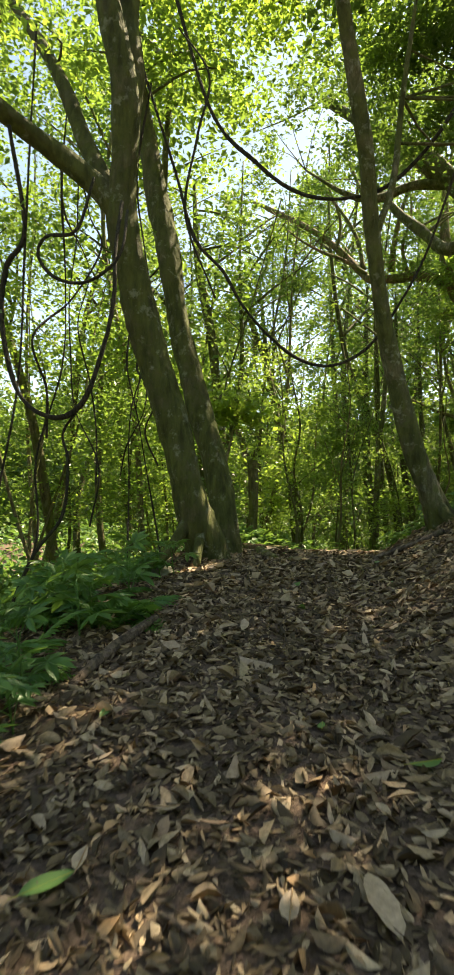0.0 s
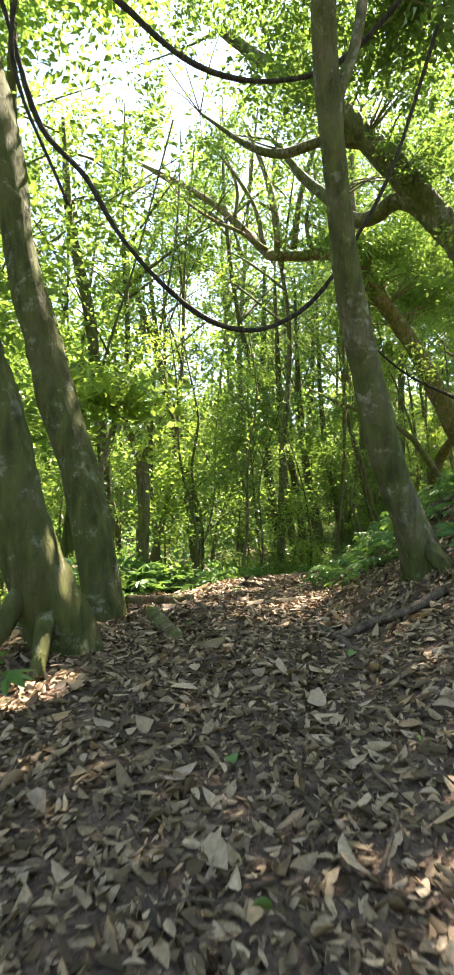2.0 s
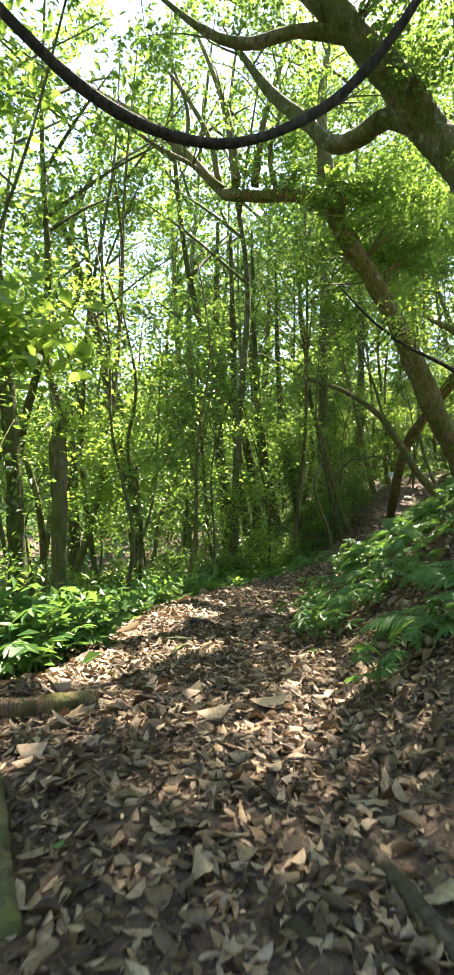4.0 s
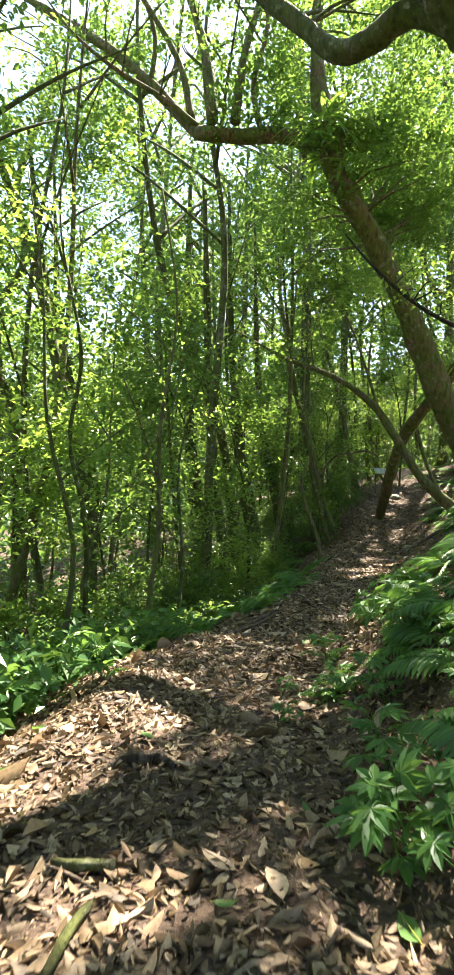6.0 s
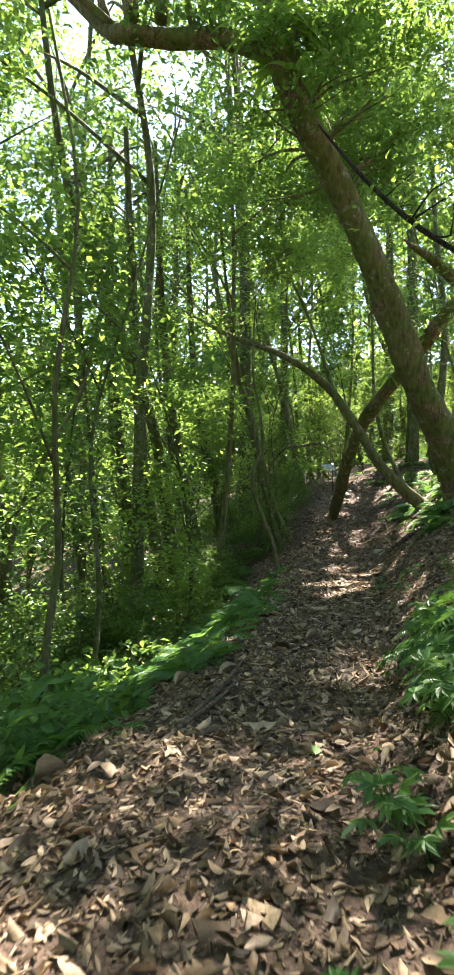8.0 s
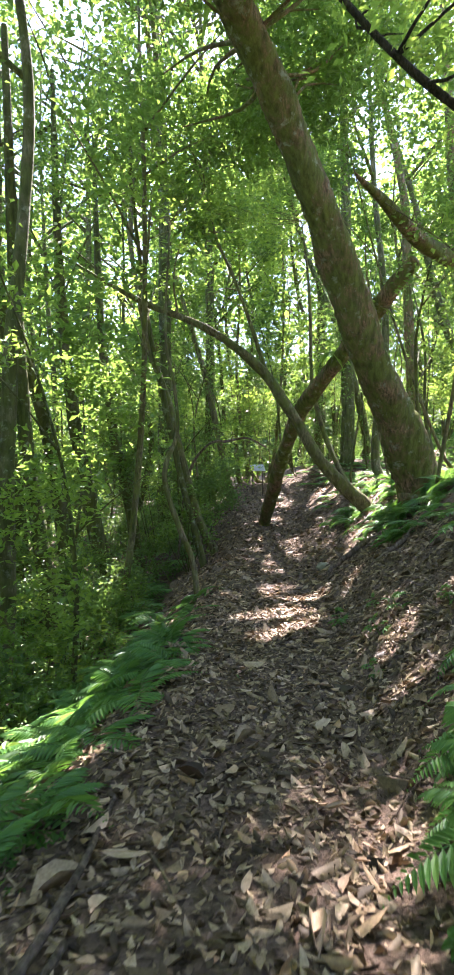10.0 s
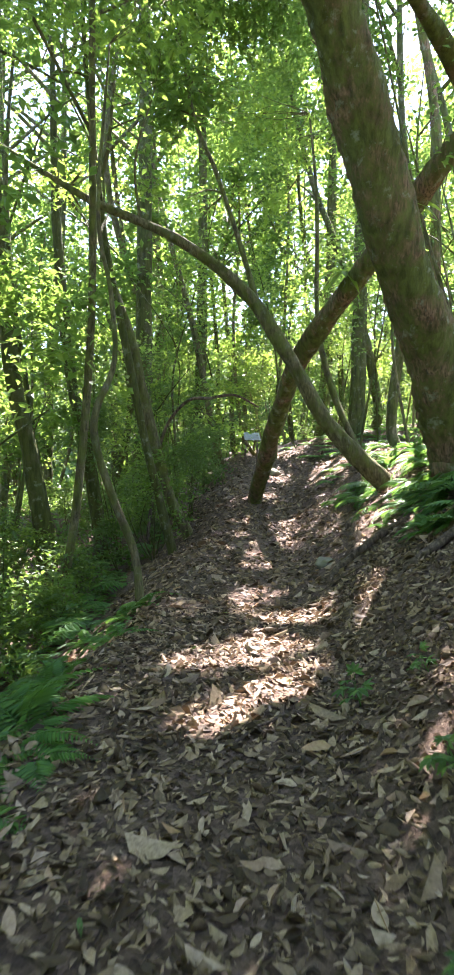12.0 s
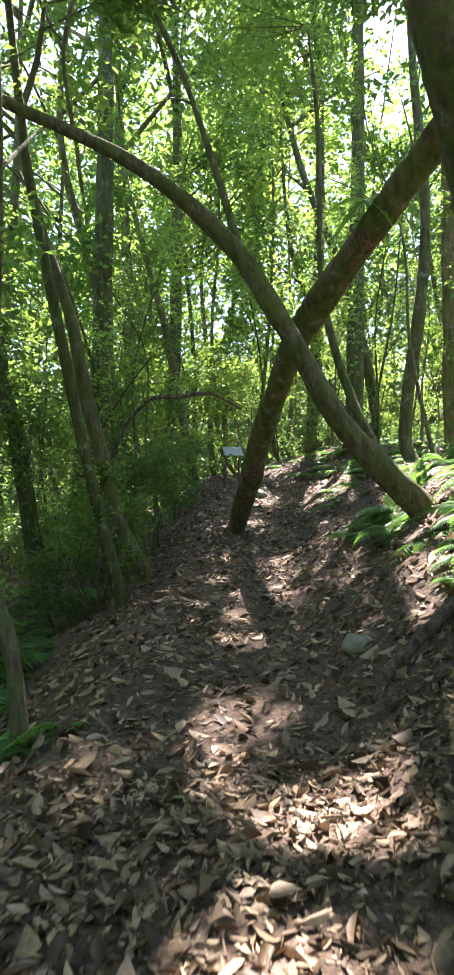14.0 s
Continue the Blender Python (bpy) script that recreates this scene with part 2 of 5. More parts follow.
# Where the sun finds a way down to the ground: openings between the crowns.
GAPS = [(0.70, 22.43, 0.45), (-1.69, 11.79, 0.30), (-1.77, 12.21, 0.25), (-7.35, 26.17, 0.30), (-1.60, 11.48, 0.30),
        (-2.0, 12.3, .4), (-2.1, 11.5, .45), (-2.2, 10.6, .45), (-2.2, 9.7, .4), (-2.2, 8.9, .3), (-2.9, 10.6, .7), (-2.7, 9.7, 1.0), (-3.4, 11.8, .7), (-2.5, 13.6, .4),
        (2.5, 21.2, .3), (2.85, 20.85, .32), (3.15, 20.9, .25), (1.6, 19.95, .24), (1.4, 19.0, .16), (1.85, 19.3, .22), (2.4, 19.9, .2), (2.95, 20.5, .25), (1.0, 17.7, .14),
        (2.7, 22.25, .15), (2.2, 23.0, .1), (3.1, 23.6, .16), (3.75, 25.0, .24), (4.4, 27.0, .3), (5.3, 30.5, .45), (6.2, 33.0, .5), (-.9, 18.4, .5), (-1.3, 17.4, .5),
        (4.3, 22.6, .5), (5.1, 24.0, .8), (4.6, 21.4, .5), (-.5, 16.4, .2), (-2.3, 5.6, .25), (-5.5, 14.5, 1.0), (-7, 19, .8), (-4.2, 18, .6), (-8.5, 25, .8),
        (5.2, 22.4, .8), (4.9, 21.0, .7), (6.2, 23.2, 1.0), (6.6, 25.2, 1.2), (7.6, 27.5, 1.2), (8.0, 31.0, 1.2),
        (1.9, 17.2, .14), (2.4, 18.2, .16), (1.6, 16.5, .12), (2.3, 16.9, .16), (2.1, 17.8, .12),
        (2.0, 20.0, .4), (2.5, 19.85, .35), (2.9, 20.9, .4), (2.6, 22.2, .3), (3.2, 23.8, .35), (3.8, 25.2, .4), (4.5, 27.4, .5)]


def glades():
    """Larger breaks in the high canopy, away from the path, that light the growth below."""
    rng = np.random.default_rng(19)
    spots = []
    while len(spots) < 170:
        x, y = rng.uniform(-15, 15), rng.uniform(7, 44)
        if abs(x - np.interp(y, LINE_Y, LINE_X)) > 3.2 or y > 34:
            spots.append((x, y, rng.uniform(.7, 1.6), rng.uniform(4.2, 9.0)))
    return spots


GLADES = glades()


def lit_kept(p):
    """False for leaves that would close one of the openings."""
    zg = np.interp(p[:, 1] - 6, RISE_Y, RISE_Z)
    s = np.array(SUN)
    q = p - s * ((p[:, 2] - zg) / s[2])[:, None]
    keep = np.ones(len(p), bool)
    for x, y, r in GAPS:
        wob = .06 + r * (1.15 + .4 * np.sin(q[:, 0] * 6 + y) * np.sin(q[:, 1] * 7 + x))
        keep &= ((q[:, 0] - x) ** 2 + (q[:, 1] - y) ** 2 > wob ** 2) | (p[:, 2] < zg + 1.2)
    for x, y, r, low in GLADES:
        keep &= ((q[:, 0] - x) ** 2 + (q[:, 1] - y) ** 2 > r * r * (1 + .5 * np.sin(q[:, 0] * 3 + y))) | (p[:, 2] < zg + low)
    return keep


def leaves(centres, rng, size, slim=.54, droop=.3, fine=True, origin=(0, 0, 0), gaps=True, heading=None):
    """Vertices and faces of single leaves at the centres, each folded along its midrib."""
    c = np.asarray(centres, float)
    if gaps and len(c):
        m = lit_kept(c)
        c, heading = c[m], None if heading is None else heading[m]
    n = len(c)
    a = rng.uniform(0, 2 * np.pi, n) if heading is None else heading + rng.normal(0, .5, n)
    pitch = rng.normal(-droop * .6, .45, n)
    d = np.stack([np.cos(a) * np.cos(pitch), np.sin(a) * np.cos(pitch), np.sin(pitch)], -1)
    w = np.cross(d, (0, 0, 1.0))
    w /= np.linalg.norm(w, axis=1, keepdims=True) + 1e-9
    nn = np.cross(w, d)
    roll = rng.normal(0, .55, n)[:, None]
    w, nn = w * np.cos(roll) + nn * np.sin(roll), nn * np.cos(roll) - w * np.sin(roll)
    L = (size * rng.uniform(.6, 1.35, n))[:, None]
    W, fold = L * slim * .5, L * .09
    base, tip = c - d * L * .5, c + d * L * .5 - nn * L * .08
    if fine:
        v = np.stack([base, c - d * L * .18 + w * W * .92 + nn * fold, c + d * L * .16 + w * W * .8 + nn * fold, tip,
                      c + d * L * .16 - w * W * .8 + nn * fold, c - d * L * .18 - w * W * .92 + nn * fold], 1)
        f = np.array([[0, 1, 2, 3], [0, 3, 4, 5]])
    else:
        v = np.stack([base, c + w * W + nn * fold, tip, c - w * W + nn * fold], 1)
        f = np.array([[0, 1, 2], [0, 2, 3]])
    k = v.shape[1]
    return (v - np.asarray(origin)).reshape(-1, 3), (f[None] + np.arange(n)[:, None, None] * k).reshape(-1, f.shape[1])


def sprays(rng, tips, count, spread, flat=.45):
    """Leaf places gathered in flattish sprays around twig ends."""
    t = np.repeat(np.asarray(tips, float), count, 0)
    o = rng.normal(0, 1, (len(t), 3)) * spread * np.array([1, 1, flat])
    return t + o


def crown_tips(rng, centre, radii, n, hollow=.35):
    """Twig ends in an uneven crown: more of them outside than within, in lumps."""
    lumps = rng.normal(0, 1, (max(4, n // 9), 3))
    lumps /= np.linalg.norm(lumps, axis=1, keepdims=True)
    lumps *= rng.uniform(hollow, 1, (len(lumps), 1)) ** .5
    t = lumps[rng.integers(0, len(lumps), n)] + rng.normal(0, .15, (n, 3))
    return np.asarray(centre) + t * np.asarray(radii)


def crown(name, rng, tips, count, spread, size, mat, parent, origin=(0, 0, 0), gaps=True, fine=False, label="", **more):
    v, f = leaves(sprays(rng, tips, count, spread), rng, size, fine=fine, origin=origin, gaps=gaps, **more)
    if len(f):
        return child(name, mesh_from(name, v, f, mat), parent, label)


def twigs(rng, parent, mat, stems, tips, origin, n, r=.012):
    """Thin boughs from the stems' upper runs out to some of the twig ends."""
    nodes = np.vstack([spline(s, .4) for s in stems])
    for i in rng.choice(len(tips), min(n, len(tips)), replace=False):
        tip = tips[i]
        low = nodes[nodes[:, 2] < tip[2] + .2]
        low = low if len(low) else nodes
        k = low[np.argmin(np.linalg.norm(low[:, :3] - tip, axis=1))]
        if tip[2] < k[2] - .1 or np.linalg.norm(tip - k[:3]) > 2.8:
            continue
        mid = (k[:3] + tip) / 2 + rng.normal(0, .12, 3) + (0, 0, .12)
        rr = min(k[3] * .5, r * (1 + np.linalg.norm(tip - k[:3])))
        stem("bough", [(*k[:3], rr), (*mid, rr * .7), (*tip, rr * .3)], mat, parent, origin, sides=6, step=.3, rough=.1, seed=int(i))


# ---------------------------------------------------------------- ground
def make_ground():
    def lines(lo, hi, step, far):
        mid = np.arange(lo, hi, step)
        out = np.cumsum(step * 1.22 ** np.arange(1, 60))
        out = out[out < far]
        return np.concatenate([lo - out[::-1], mid, mid[-1] + out])
    xs, ys = lines(-5, 9.5, .18, 400), lines(-2, 37, .2, 400)
    gx, gy = np.meshgrid(xs, ys, indexing="ij")
    gz = land(gx, gy)
    ny = len(ys)
    i, j = np.meshgrid(np.arange(len(xs) - 1), np.arange(ny - 1), indexing="ij")
    f = np.stack([i * ny + j, (i + 1) * ny + j, (i + 1) * ny + j + 1, i * ny + j + 1], -1).reshape(-1, 4)
    ob = new("ground", mesh_from("ground", np.stack([gx, gy, gz], -1).reshape(-1, 3), f, SOIL, True))
    return tagged(ob, "dark forest soil of a trodden path and its banks", "ground", kind="structure")


ground = make_ground()


# ---------------------------------------------------------------- large trees beside the path
def big_tree(name, label, stems, mat, crowns, seed, boughs=10, leaf=CANOPY, size=.12, group="", flare=.5, sides=30):
    """A tree: stems are (part name, nodes); crowns are (centre, radii, twig ends, leaves each)."""
    rng = np.random.default_rng(seed)
    base = np.array(stems[0][1][0][:3])
    base[2] = up(base[0], base[1])
    t = thing(name, base, label, "tree", group)
    for k, (part_name, nodes) in enumerate(stems):
        first = k == 0
        if first:
            nodes = [(nodes[0][0], nodes[0][1], base[2] - .25, nodes[0][3] * 1.08), *nodes]
        stem(part_name, nodes, mat, t, base, sides=sides if first else 14, step=.07 if first else .14, rough=.11 if sides > 12 else .08, seed=seed + k, flare=flare if first else 0)
    for centre, radii, n, each in crowns:
        tips = crown_tips(rng, centre, radii, n)
        crown("crown", rng, tips, each, .22, size, leaf, t, base)
        twigs(rng, t, mat, [s[1] for s in stems], tips, base, boughs)
    return t


big_tree("forked_tree", "leaning dark mossy tree with two joined trunks and buttress roots", [
    ("trunk", [(-2.31, 6.25, 0.96, 0.21), (-2.43, 6.13, 1.43, 0.194), (-2.64, 6.07, 2.27, 0.187), (-2.88, 5.96, 3.12, 0.183), (-3.1, 5.83, 4.04, 0.176),
               (-3.22, 5.72, 4.8, 0.181), (-3.15, 5.67, 5.45, 0.153), (-3.13, 5.57, 6.16, 0.145), (-3.31, 5.46, 7.18, 0.126), (-3.57, 5.35, 8.96, 0.084)]),
    ("trunk", [(-2.45, 7.5, 0.46, 0.22), (-2.47, 7.5, 0.95, 0.2), (-2.72, 7.62, 2.15, 0.18), (-3.06, 7.74, 3.07, 0.168), (-3.38, 7.82, 4.24, 0.162),
               (-3.64, 7.92, 5.45, 0.181), (-3.91, 8.02, 6.53, 0.166), (-4.18, 8.1, 7.67, 0.15), (-4.44, 8.18, 9.06, 0.134), (-4.68, 8.28, 11.26, 0.072)]),
    ("limb", [(-3.17, 5.72, 4.71, 0.147), (-3.41, 5.62, 5.03, 0.124), (-3.72, 5.39, 5.3, 0.116), (-4, 5.11, 5.5, 0.1), (-4.3, 4.73, 5.71, 0.089), (-5.15, 4.09, 6.44, 0.053)]),
    ("limb", [(-3.26, 5.72, 4.92, 0.116), (-3.52, 5.78, 5.34, 0.1), (-3.89, 5.88, 6.02, 0.099), (-4.39, 6.04, 7.05, 0.087), (-5.12, 6.2, 8.16, 0.063), (-5.88, 6.3, 9.17, 0.032)]),
    ("limb", [(-3.15, 5.67, 5.39, 0.126), (-3.14, 5.78, 6.48, 0.123), (-3.26, 5.88, 7.53, 0.116), (-3.04, 6.09, 8.96, 0.063)]),
    ("root", [(-2.45, 6.09, 1.35, 0.063), (-2.58, 5.83, 0.98, 0.063), (-2.75, 5.62, 0.77, 0.047), (-2.99, 5.35, 0.56, 0.021)]),
    ("root", [(-2.31, 6.09, 1.25, 0.063), (-2.28, 5.9, 0.93, 0.058), (-2.23, 5.72, 0.8, 0.032)]),
], BARK_DARK, [((-4.4, 6.2, 9.0), (2.4, 2.6, 1.5), 130, 22), ((-2.2, 8.6, 9.4), (2.6, 2.4, 1.2), 170, 24), ((-5.0, 4.4, 7.2), (1.5, 1.3, .9), 45, 20)], 11, 14, BRIGHT)

big_tree("slender_tree", "slender grey lichened tree leaning over the path", [
    ("trunk", [(.26, 7.25, 1.25, 0.163), (.11, 7.1, 1.7, 0.129), (-.08, 6.99, 2.25, 0.115), (-.29, 6.74, 3.14, 0.099), (-.4, 6.48, 3.84, 0.088), (-.49, 6.22, 4.71, 0.082),
               (-.51, 5.97, 5.19, 0.077), (-.6, 5.71, 5.82, 0.073), (-.69, 5.46, 6.41, 0.069), (-.75, 5.1, 7.3, 0.06), (-.8, 4.8, 8.6, 0.034)]),
    ("limb", [(-.42, 6.3, 4.45, 0.043), (-.25, 6.35, 5.0, 0.036), (-.15, 6.3, 5.9, 0.03), (0, 6.2, 6.9, 0.017)]),
    ("root", [(.22, 7.1, 1.5, 0.069), (.4, 6.85, 1.28, 0.052), (.55, 6.6, 1.2, 0.03), (.6, 6.3, 1.1, 0.017)]),
# Last two crowns are added, above the view, to shade the near path.
], BARK_GREY, [((-.3, 5.6, 8.4), (1.9, 1.9, 1.1), 80, 20), ((1.6, 7.6, 6.2), (1.0, 1.2, 1.2), 45, 20), ((2.1, 5.4, 8.8), (2.6, 2.8, 1.0), 210, 24), ((1.9, 7.3, 9.0), (1.7, 1.7, .8), 130, 24)], 23, 10, DARK)

big_tree("limbed_tree", "massive mossy tree with a heavy limb over the path", [
    ("trunk", [(4.5, 15.3, 2.9, 0.54), (4.3, 15.4, 4.2, 0.486), (3.64, 15.5, 5.98, 0.414), (2.84, 15.6, 7.5, 0.342), (2.3, 15.8, 8.4, 0.324), (1.6, 15.7, 9.3, 0.297), (.82, 15.6, 10.2, 0.279), (-.04, 15.5, 11.0, 0.252),
               (-1.16, 15.5, 11.9, 0.18), (-2.4, 15.2, 12.8, 0.09)]),
    ("limb", [(2.2, 15.9, 8.6, 0.234), (1.63, 16.4, 9.1, 0.189), (1.14, 16.8, 8.98, 0.189), (.7, 17.2, 9.12, 0.18), (.22, 17.6, 9.81, 0.153), (-.55, 18.0, 10.78, 0.126), (-1.4, 18.4, 12.2, 0.054)]),
    ("limb", [(.82, 15.6, 10.1, 0.144), (-.1, 15.6, 10.2, 0.126), (-1.1, 15.5, 9.95, 0.108), (-1.9, 15.4, 10.2, 0.063), (-2.9, 15.2, 10.9, 0.027)]),
    ("limb", [(3.2, 15.5, 6.9, 0.18), (3.4, 15.0, 8.4, 0.144), (3.8, 14.3, 10.5, 0.081), (4.0, 14.0, 12.0, 0.036)]),
], BARK_GREY, [((1.5, 14.6, 11.8), (3.6, 3.0, 1.6), 200, 22), ((4.4, 13.6, 9.5), (2.2, 2.0, 1.8), 110, 22), ((2.9, 12.0, 6.2), (1.0, 1.3, 1.2), 55, 20),
 # The crowns in this row are extra, placed up-sun to shade the path.
 ((.8, 11.8, 10.6), (3.6, 3.0, 1.3), 240, 26), ((1.5, 14.6, 9.7), (2.0, 2.0, 1.0), 120, 24), ((2.0, 9.6, 9.6), (2.6, 2.4, 1.0), 230, 26), ((-1.5, 15.5, 12.2), (3.4, 3.0, 1.4), 190, 24), ((2.5, 17.4, 11.6), (3.2, 2.6, 1.3), 240, 28), ((.2, 10.8, 9.2), (2.1, 1.9, .7), 180, 26)], 31, 16, DARK, .13)

leaner = big_tree("leaning_tree", "huge leaning mossy tree with reddish bark and spreading boughs", [
    ("trunk", [(5.75, 22.8, 1.7, 0.478), (5.55, 22.75, 2.1, 0.423), (5.02, 22.45, 2.98, 0.352), (4.22, 22.1, 4.3, 0.312), (3.6, 21.75, 5.5, 0.29), (3.06, 21.45, 6.45, 0.262),
               (2.5, 21.1, 7.33, 0.238), (1.9, 20.75, 8.05, 0.228), (1.25, 20.3, 8.9, 0.24), (1.12, 20.2, 9.7, 0.276), (.9, 20.3, 10.6, 0.184), (.9, 20.6, 12.5, 0.11), (1.2, 21, 14.5, 0.046)]),
    ("limb", [(1.12, 20.2, 9.3, 0.2), (.18, 20.55, 9.75, 0.17), (-.8, 20.8, 9.9, 0.155), (-1.54, 20.9, 10.0, 0.16), (-1.85, 21.25, 10.3, 0.145), (-2.5, 21.6, 11.2, 0.13),
              (-3.7, 21.95, 12.5, 0.12), (-5.2, 22.3, 13.65, 0.11), (-6.6, 22.5, 14.6, 0.055)]),
    ("limb", [(-1.4, 20.9, 10.3, 0.138), (-1.5, 21.2, 11.6, 0.12), (-1.9, 21.6, 13.4, 0.083), (-2.6, 22, 15.4, 0.037)]),
    ("limb", [(-.9, 20.8, 10.2, 0.11), (-.7, 21.0, 11.8, 0.092), (-.2, 21.2, 13.6, 0.064), (.3, 21.5, 15.4, 0.028)]),
    ("limb", [(-1.75, 21.1, 10.3, 0.08), (-2.6, 21.0, 10.9, 0.065), (-3.4, 20.7, 11.2, 0.05), (-4.4, 20.5, 11.9, 0.03), (-5.2, 20.4, 12.9, 0.012)]),
    ("limb", [(-.3, 20.7, 9.85, 0.07), (-.5, 20.6, 10.9, 0.055), (-.2, 20.5, 12.2, 0.04), (-.5, 20.4, 14.0, 0.014)]),
    ("limb", [(-2.9, 21.7, 11.7, 0.07), (-2.8, 21.6, 12.8, 0.05), (-3.3, 21.5, 14.4, 0.03), (-3.2, 21.4, 15.6, 0.012)]),
    ("limb", [(-1.9, 21.3, 10.6, 0.092), (-2.2, 21.5, 12.0, 0.074), (-3.1, 21.4, 13.5, 0.046), (-4.2, 21.2, 14.6, 0.018)]),
# Fourth to eighth crowns are added, partly out of view, to shade the path.
], BARK_RED, [((0, 21.4, 14.2), (4.6, 3.2, 2.0), 230, 22), ((-4.2, 21.8, 13.8), (2.8, 2.2, 1.8), 150, 26), ((2.6, 20.6, 8.9), (1.6, 1.8, 1.2), 70, 20), ((4.2, 20.4, 9.6), (2.6, 2.8, 1.2), 280, 26), ((4.0, 25.0, 11.2), (3.6, 2.8, 1.6), 340, 28), ((4.6, 28.2, 11.4), (3.6, 3.2, 1.8), 340, 26), ((3.0, 25.6, 10.2), (2.2, 2.0, 1.0), 210, 26), ((3.0, 22.8, 9.3), (2.1, 2.0, 1.0), 220, 26), ((-.2, 20.2, 12.8), (4.0, 2.6, 1.5), 230, 26), ((1.4, 20.0, 8.9), (1.6, .9, 1.2), 80, 22), ((-1.4, 20.1, 10.7), (2.2, .8, .9), 90, 24)], 41, 16, CANOPY, .13, flare=.25)

big_tree("propped_tree", "red-brown trunk slanting across the path, mossy above", [
    ("trunk", [(4.62, 29.2, .93, 0.172), (4.52, 28.2, 1.7, 0.172), (4.42, 27.2, 2.45, 0.172), (4.4, 26.1, 3.35, 0.168), (4.5, 25.2, 3.95, 0.168), (4.75, 24.2, 4.55, 0.163), (5.0, 23.6, 5.05, 0.159),
               (5.25, 22.9, 5.6, .15), (5.45, 22.45, 5.95, .12)]),
    ("limb", [(9.2, 24.0, 2.3, .2), (8.6, 23.8, 3.6, .18), (7.7, 23.4, 5.2, .17), (7.11, 23.0, 5.95, .16), (6.22, 22.68, 6.15, .15), (5.46, 22.36, 6.28, .14), (4.88, 22.04, 6.46, .105), (4.33, 21.72, 6.62, .085), (3.96, 21.5, 6.68, .05), (3.76, 21.4, 6.76, .015)]),
], BARK_RED, [], 47, 0, flare=.15)

big_tree("arched_tree", "thin mossy tree arching over the leafy path", [
    ("trunk", [(5.62, 24.75, 1.38, 0.172), (5.07, 24.84, 1.92, 0.142), (4.56, 24.94, 2.49, 0.129), (4.13, 25.04, 3.28, 0.122), (3.78, 25.13, 3.86, 0.116), (3.43, 25.22, 4.4, 0.103),
               (2.86, 25.32, 4.95, 0.093), (2.16, 25.42, 5.4, 0.082), (1.48, 25.51, 5.69, 0.069), (.82, 25.6, 5.95, 0.057), (.1, 25.7, 6.35, 0.039), (-.8, 25.8, 6.9, 0.017)]),
    ("limb", [(3.53, 25.25, 4.3, 0.052), (3.24, 25.5, 5.5, 0.043), (2.89, 25.7, 6.7, 0.036), (2.54, 25.9, 7.69, 0.03), (2.3, 26, 9.2, 0.013)]),
    ("limb", [(5.24, 24.95, 1.9, 0.065), (5.03, 25.38, 2.72, 0.057), (4.86, 25.75, 3.75, 0.052), (4.9, 26.12, 4.71, 0.043), (5.04, 26.5, 6.76, 0.036), (5.0, 26.8, 8.6, 0.017)]),
    ("limb", [(1.6, 25.5, 5.65, 0.026), (1.5, 25.3, 6.5, 0.019), (1.8, 25.2, 7.6, 0.01)]),
# Last crown is added well away from the trunk, to shade the path.
], BARK_MOSS, [((.6, 25.8, 7.4), (2.0, 1.6, 1.1), 75, 20), ((2.4, 26.2, 9.2), (1.6, 1.5, 1.2), 60, 20), ((5.0, 26.9, 9.0), (1.3, 1.3, 1.3), 50, 20), ((7.2, 31.5, 10.5), (3.4, 3.0, 2.0), 220, 26)], 53, 14, BRIGHT, .11, flare=.2)


# ---------------------------------------------------------------- slighter trees with their own bend
def pole(label, nodes, mat, seed, head=None, leaf=CANOPY, size=.11, each=20, name="tree", group="slim trees on the lower slope", boughs=6):
    x, y, _, r = nodes[0]
    nodes = [(x, y, up(x, y), r * .85), *[(a, b, c, d * .82) for a, b, c, d in nodes[1:]]]
    return big_tree(name, label, [("trunk", nodes)], mat, head or [], seed, boughs, leaf, size, group, .3, 10)


pole("bent slim tree with a leaning lower trunk", [(2.64, 27, 0, .135), (2.24, 27, 1.27, .126), (1.81, 27, 2.9, .118), (1.56, 27, 4.09, .105), (1.15, 27, 5.32, .082), (.94, 27, 6.55, .065), (1.14, 27.1, 7.6, .05), (1.3, 27.2, 9.2, .02)],
     BARK_MOSS, 61, [((1.1, 27, 8.4), (1.7, 1.5, 1.4), 60, 20)])
pole("crooked sapling beside the path", [(1.3, 22.3, 0, .062), (1.23, 22.3, .77, .057), (1.03, 22.3, 1.3, .055), (.83, 22.3, 1.94, .05), (.84, 22.3, 2.3, .045), (1.03, 22.3, 2.81, .036), (1.0, 22.3, 3.53, .032), (.87, 22.3, 4.4, .026), (1.0, 22.4, 6.2, .012)],
     BARK_MOSS, 63, [((.9, 22.4, 6.3), (1.3, 1.2, 1.0), 36, 18)], BRIGHT)
pole("slim tree with many upright twigs", [(2.25, 26.4, 0, .10), (1.82, 26.4, 1.85, .09), (1.39, 26.3, 3.9, .08), (1.04, 26.3, 5.8, .065), (.72, 26.2, 9.0, .045), (.8, 26.2, 11.0, .02)],
     BARK_DARK, 65, [((.6, 26.2, 9.8), (1.8, 1.6, 2.2), 70, 20)])
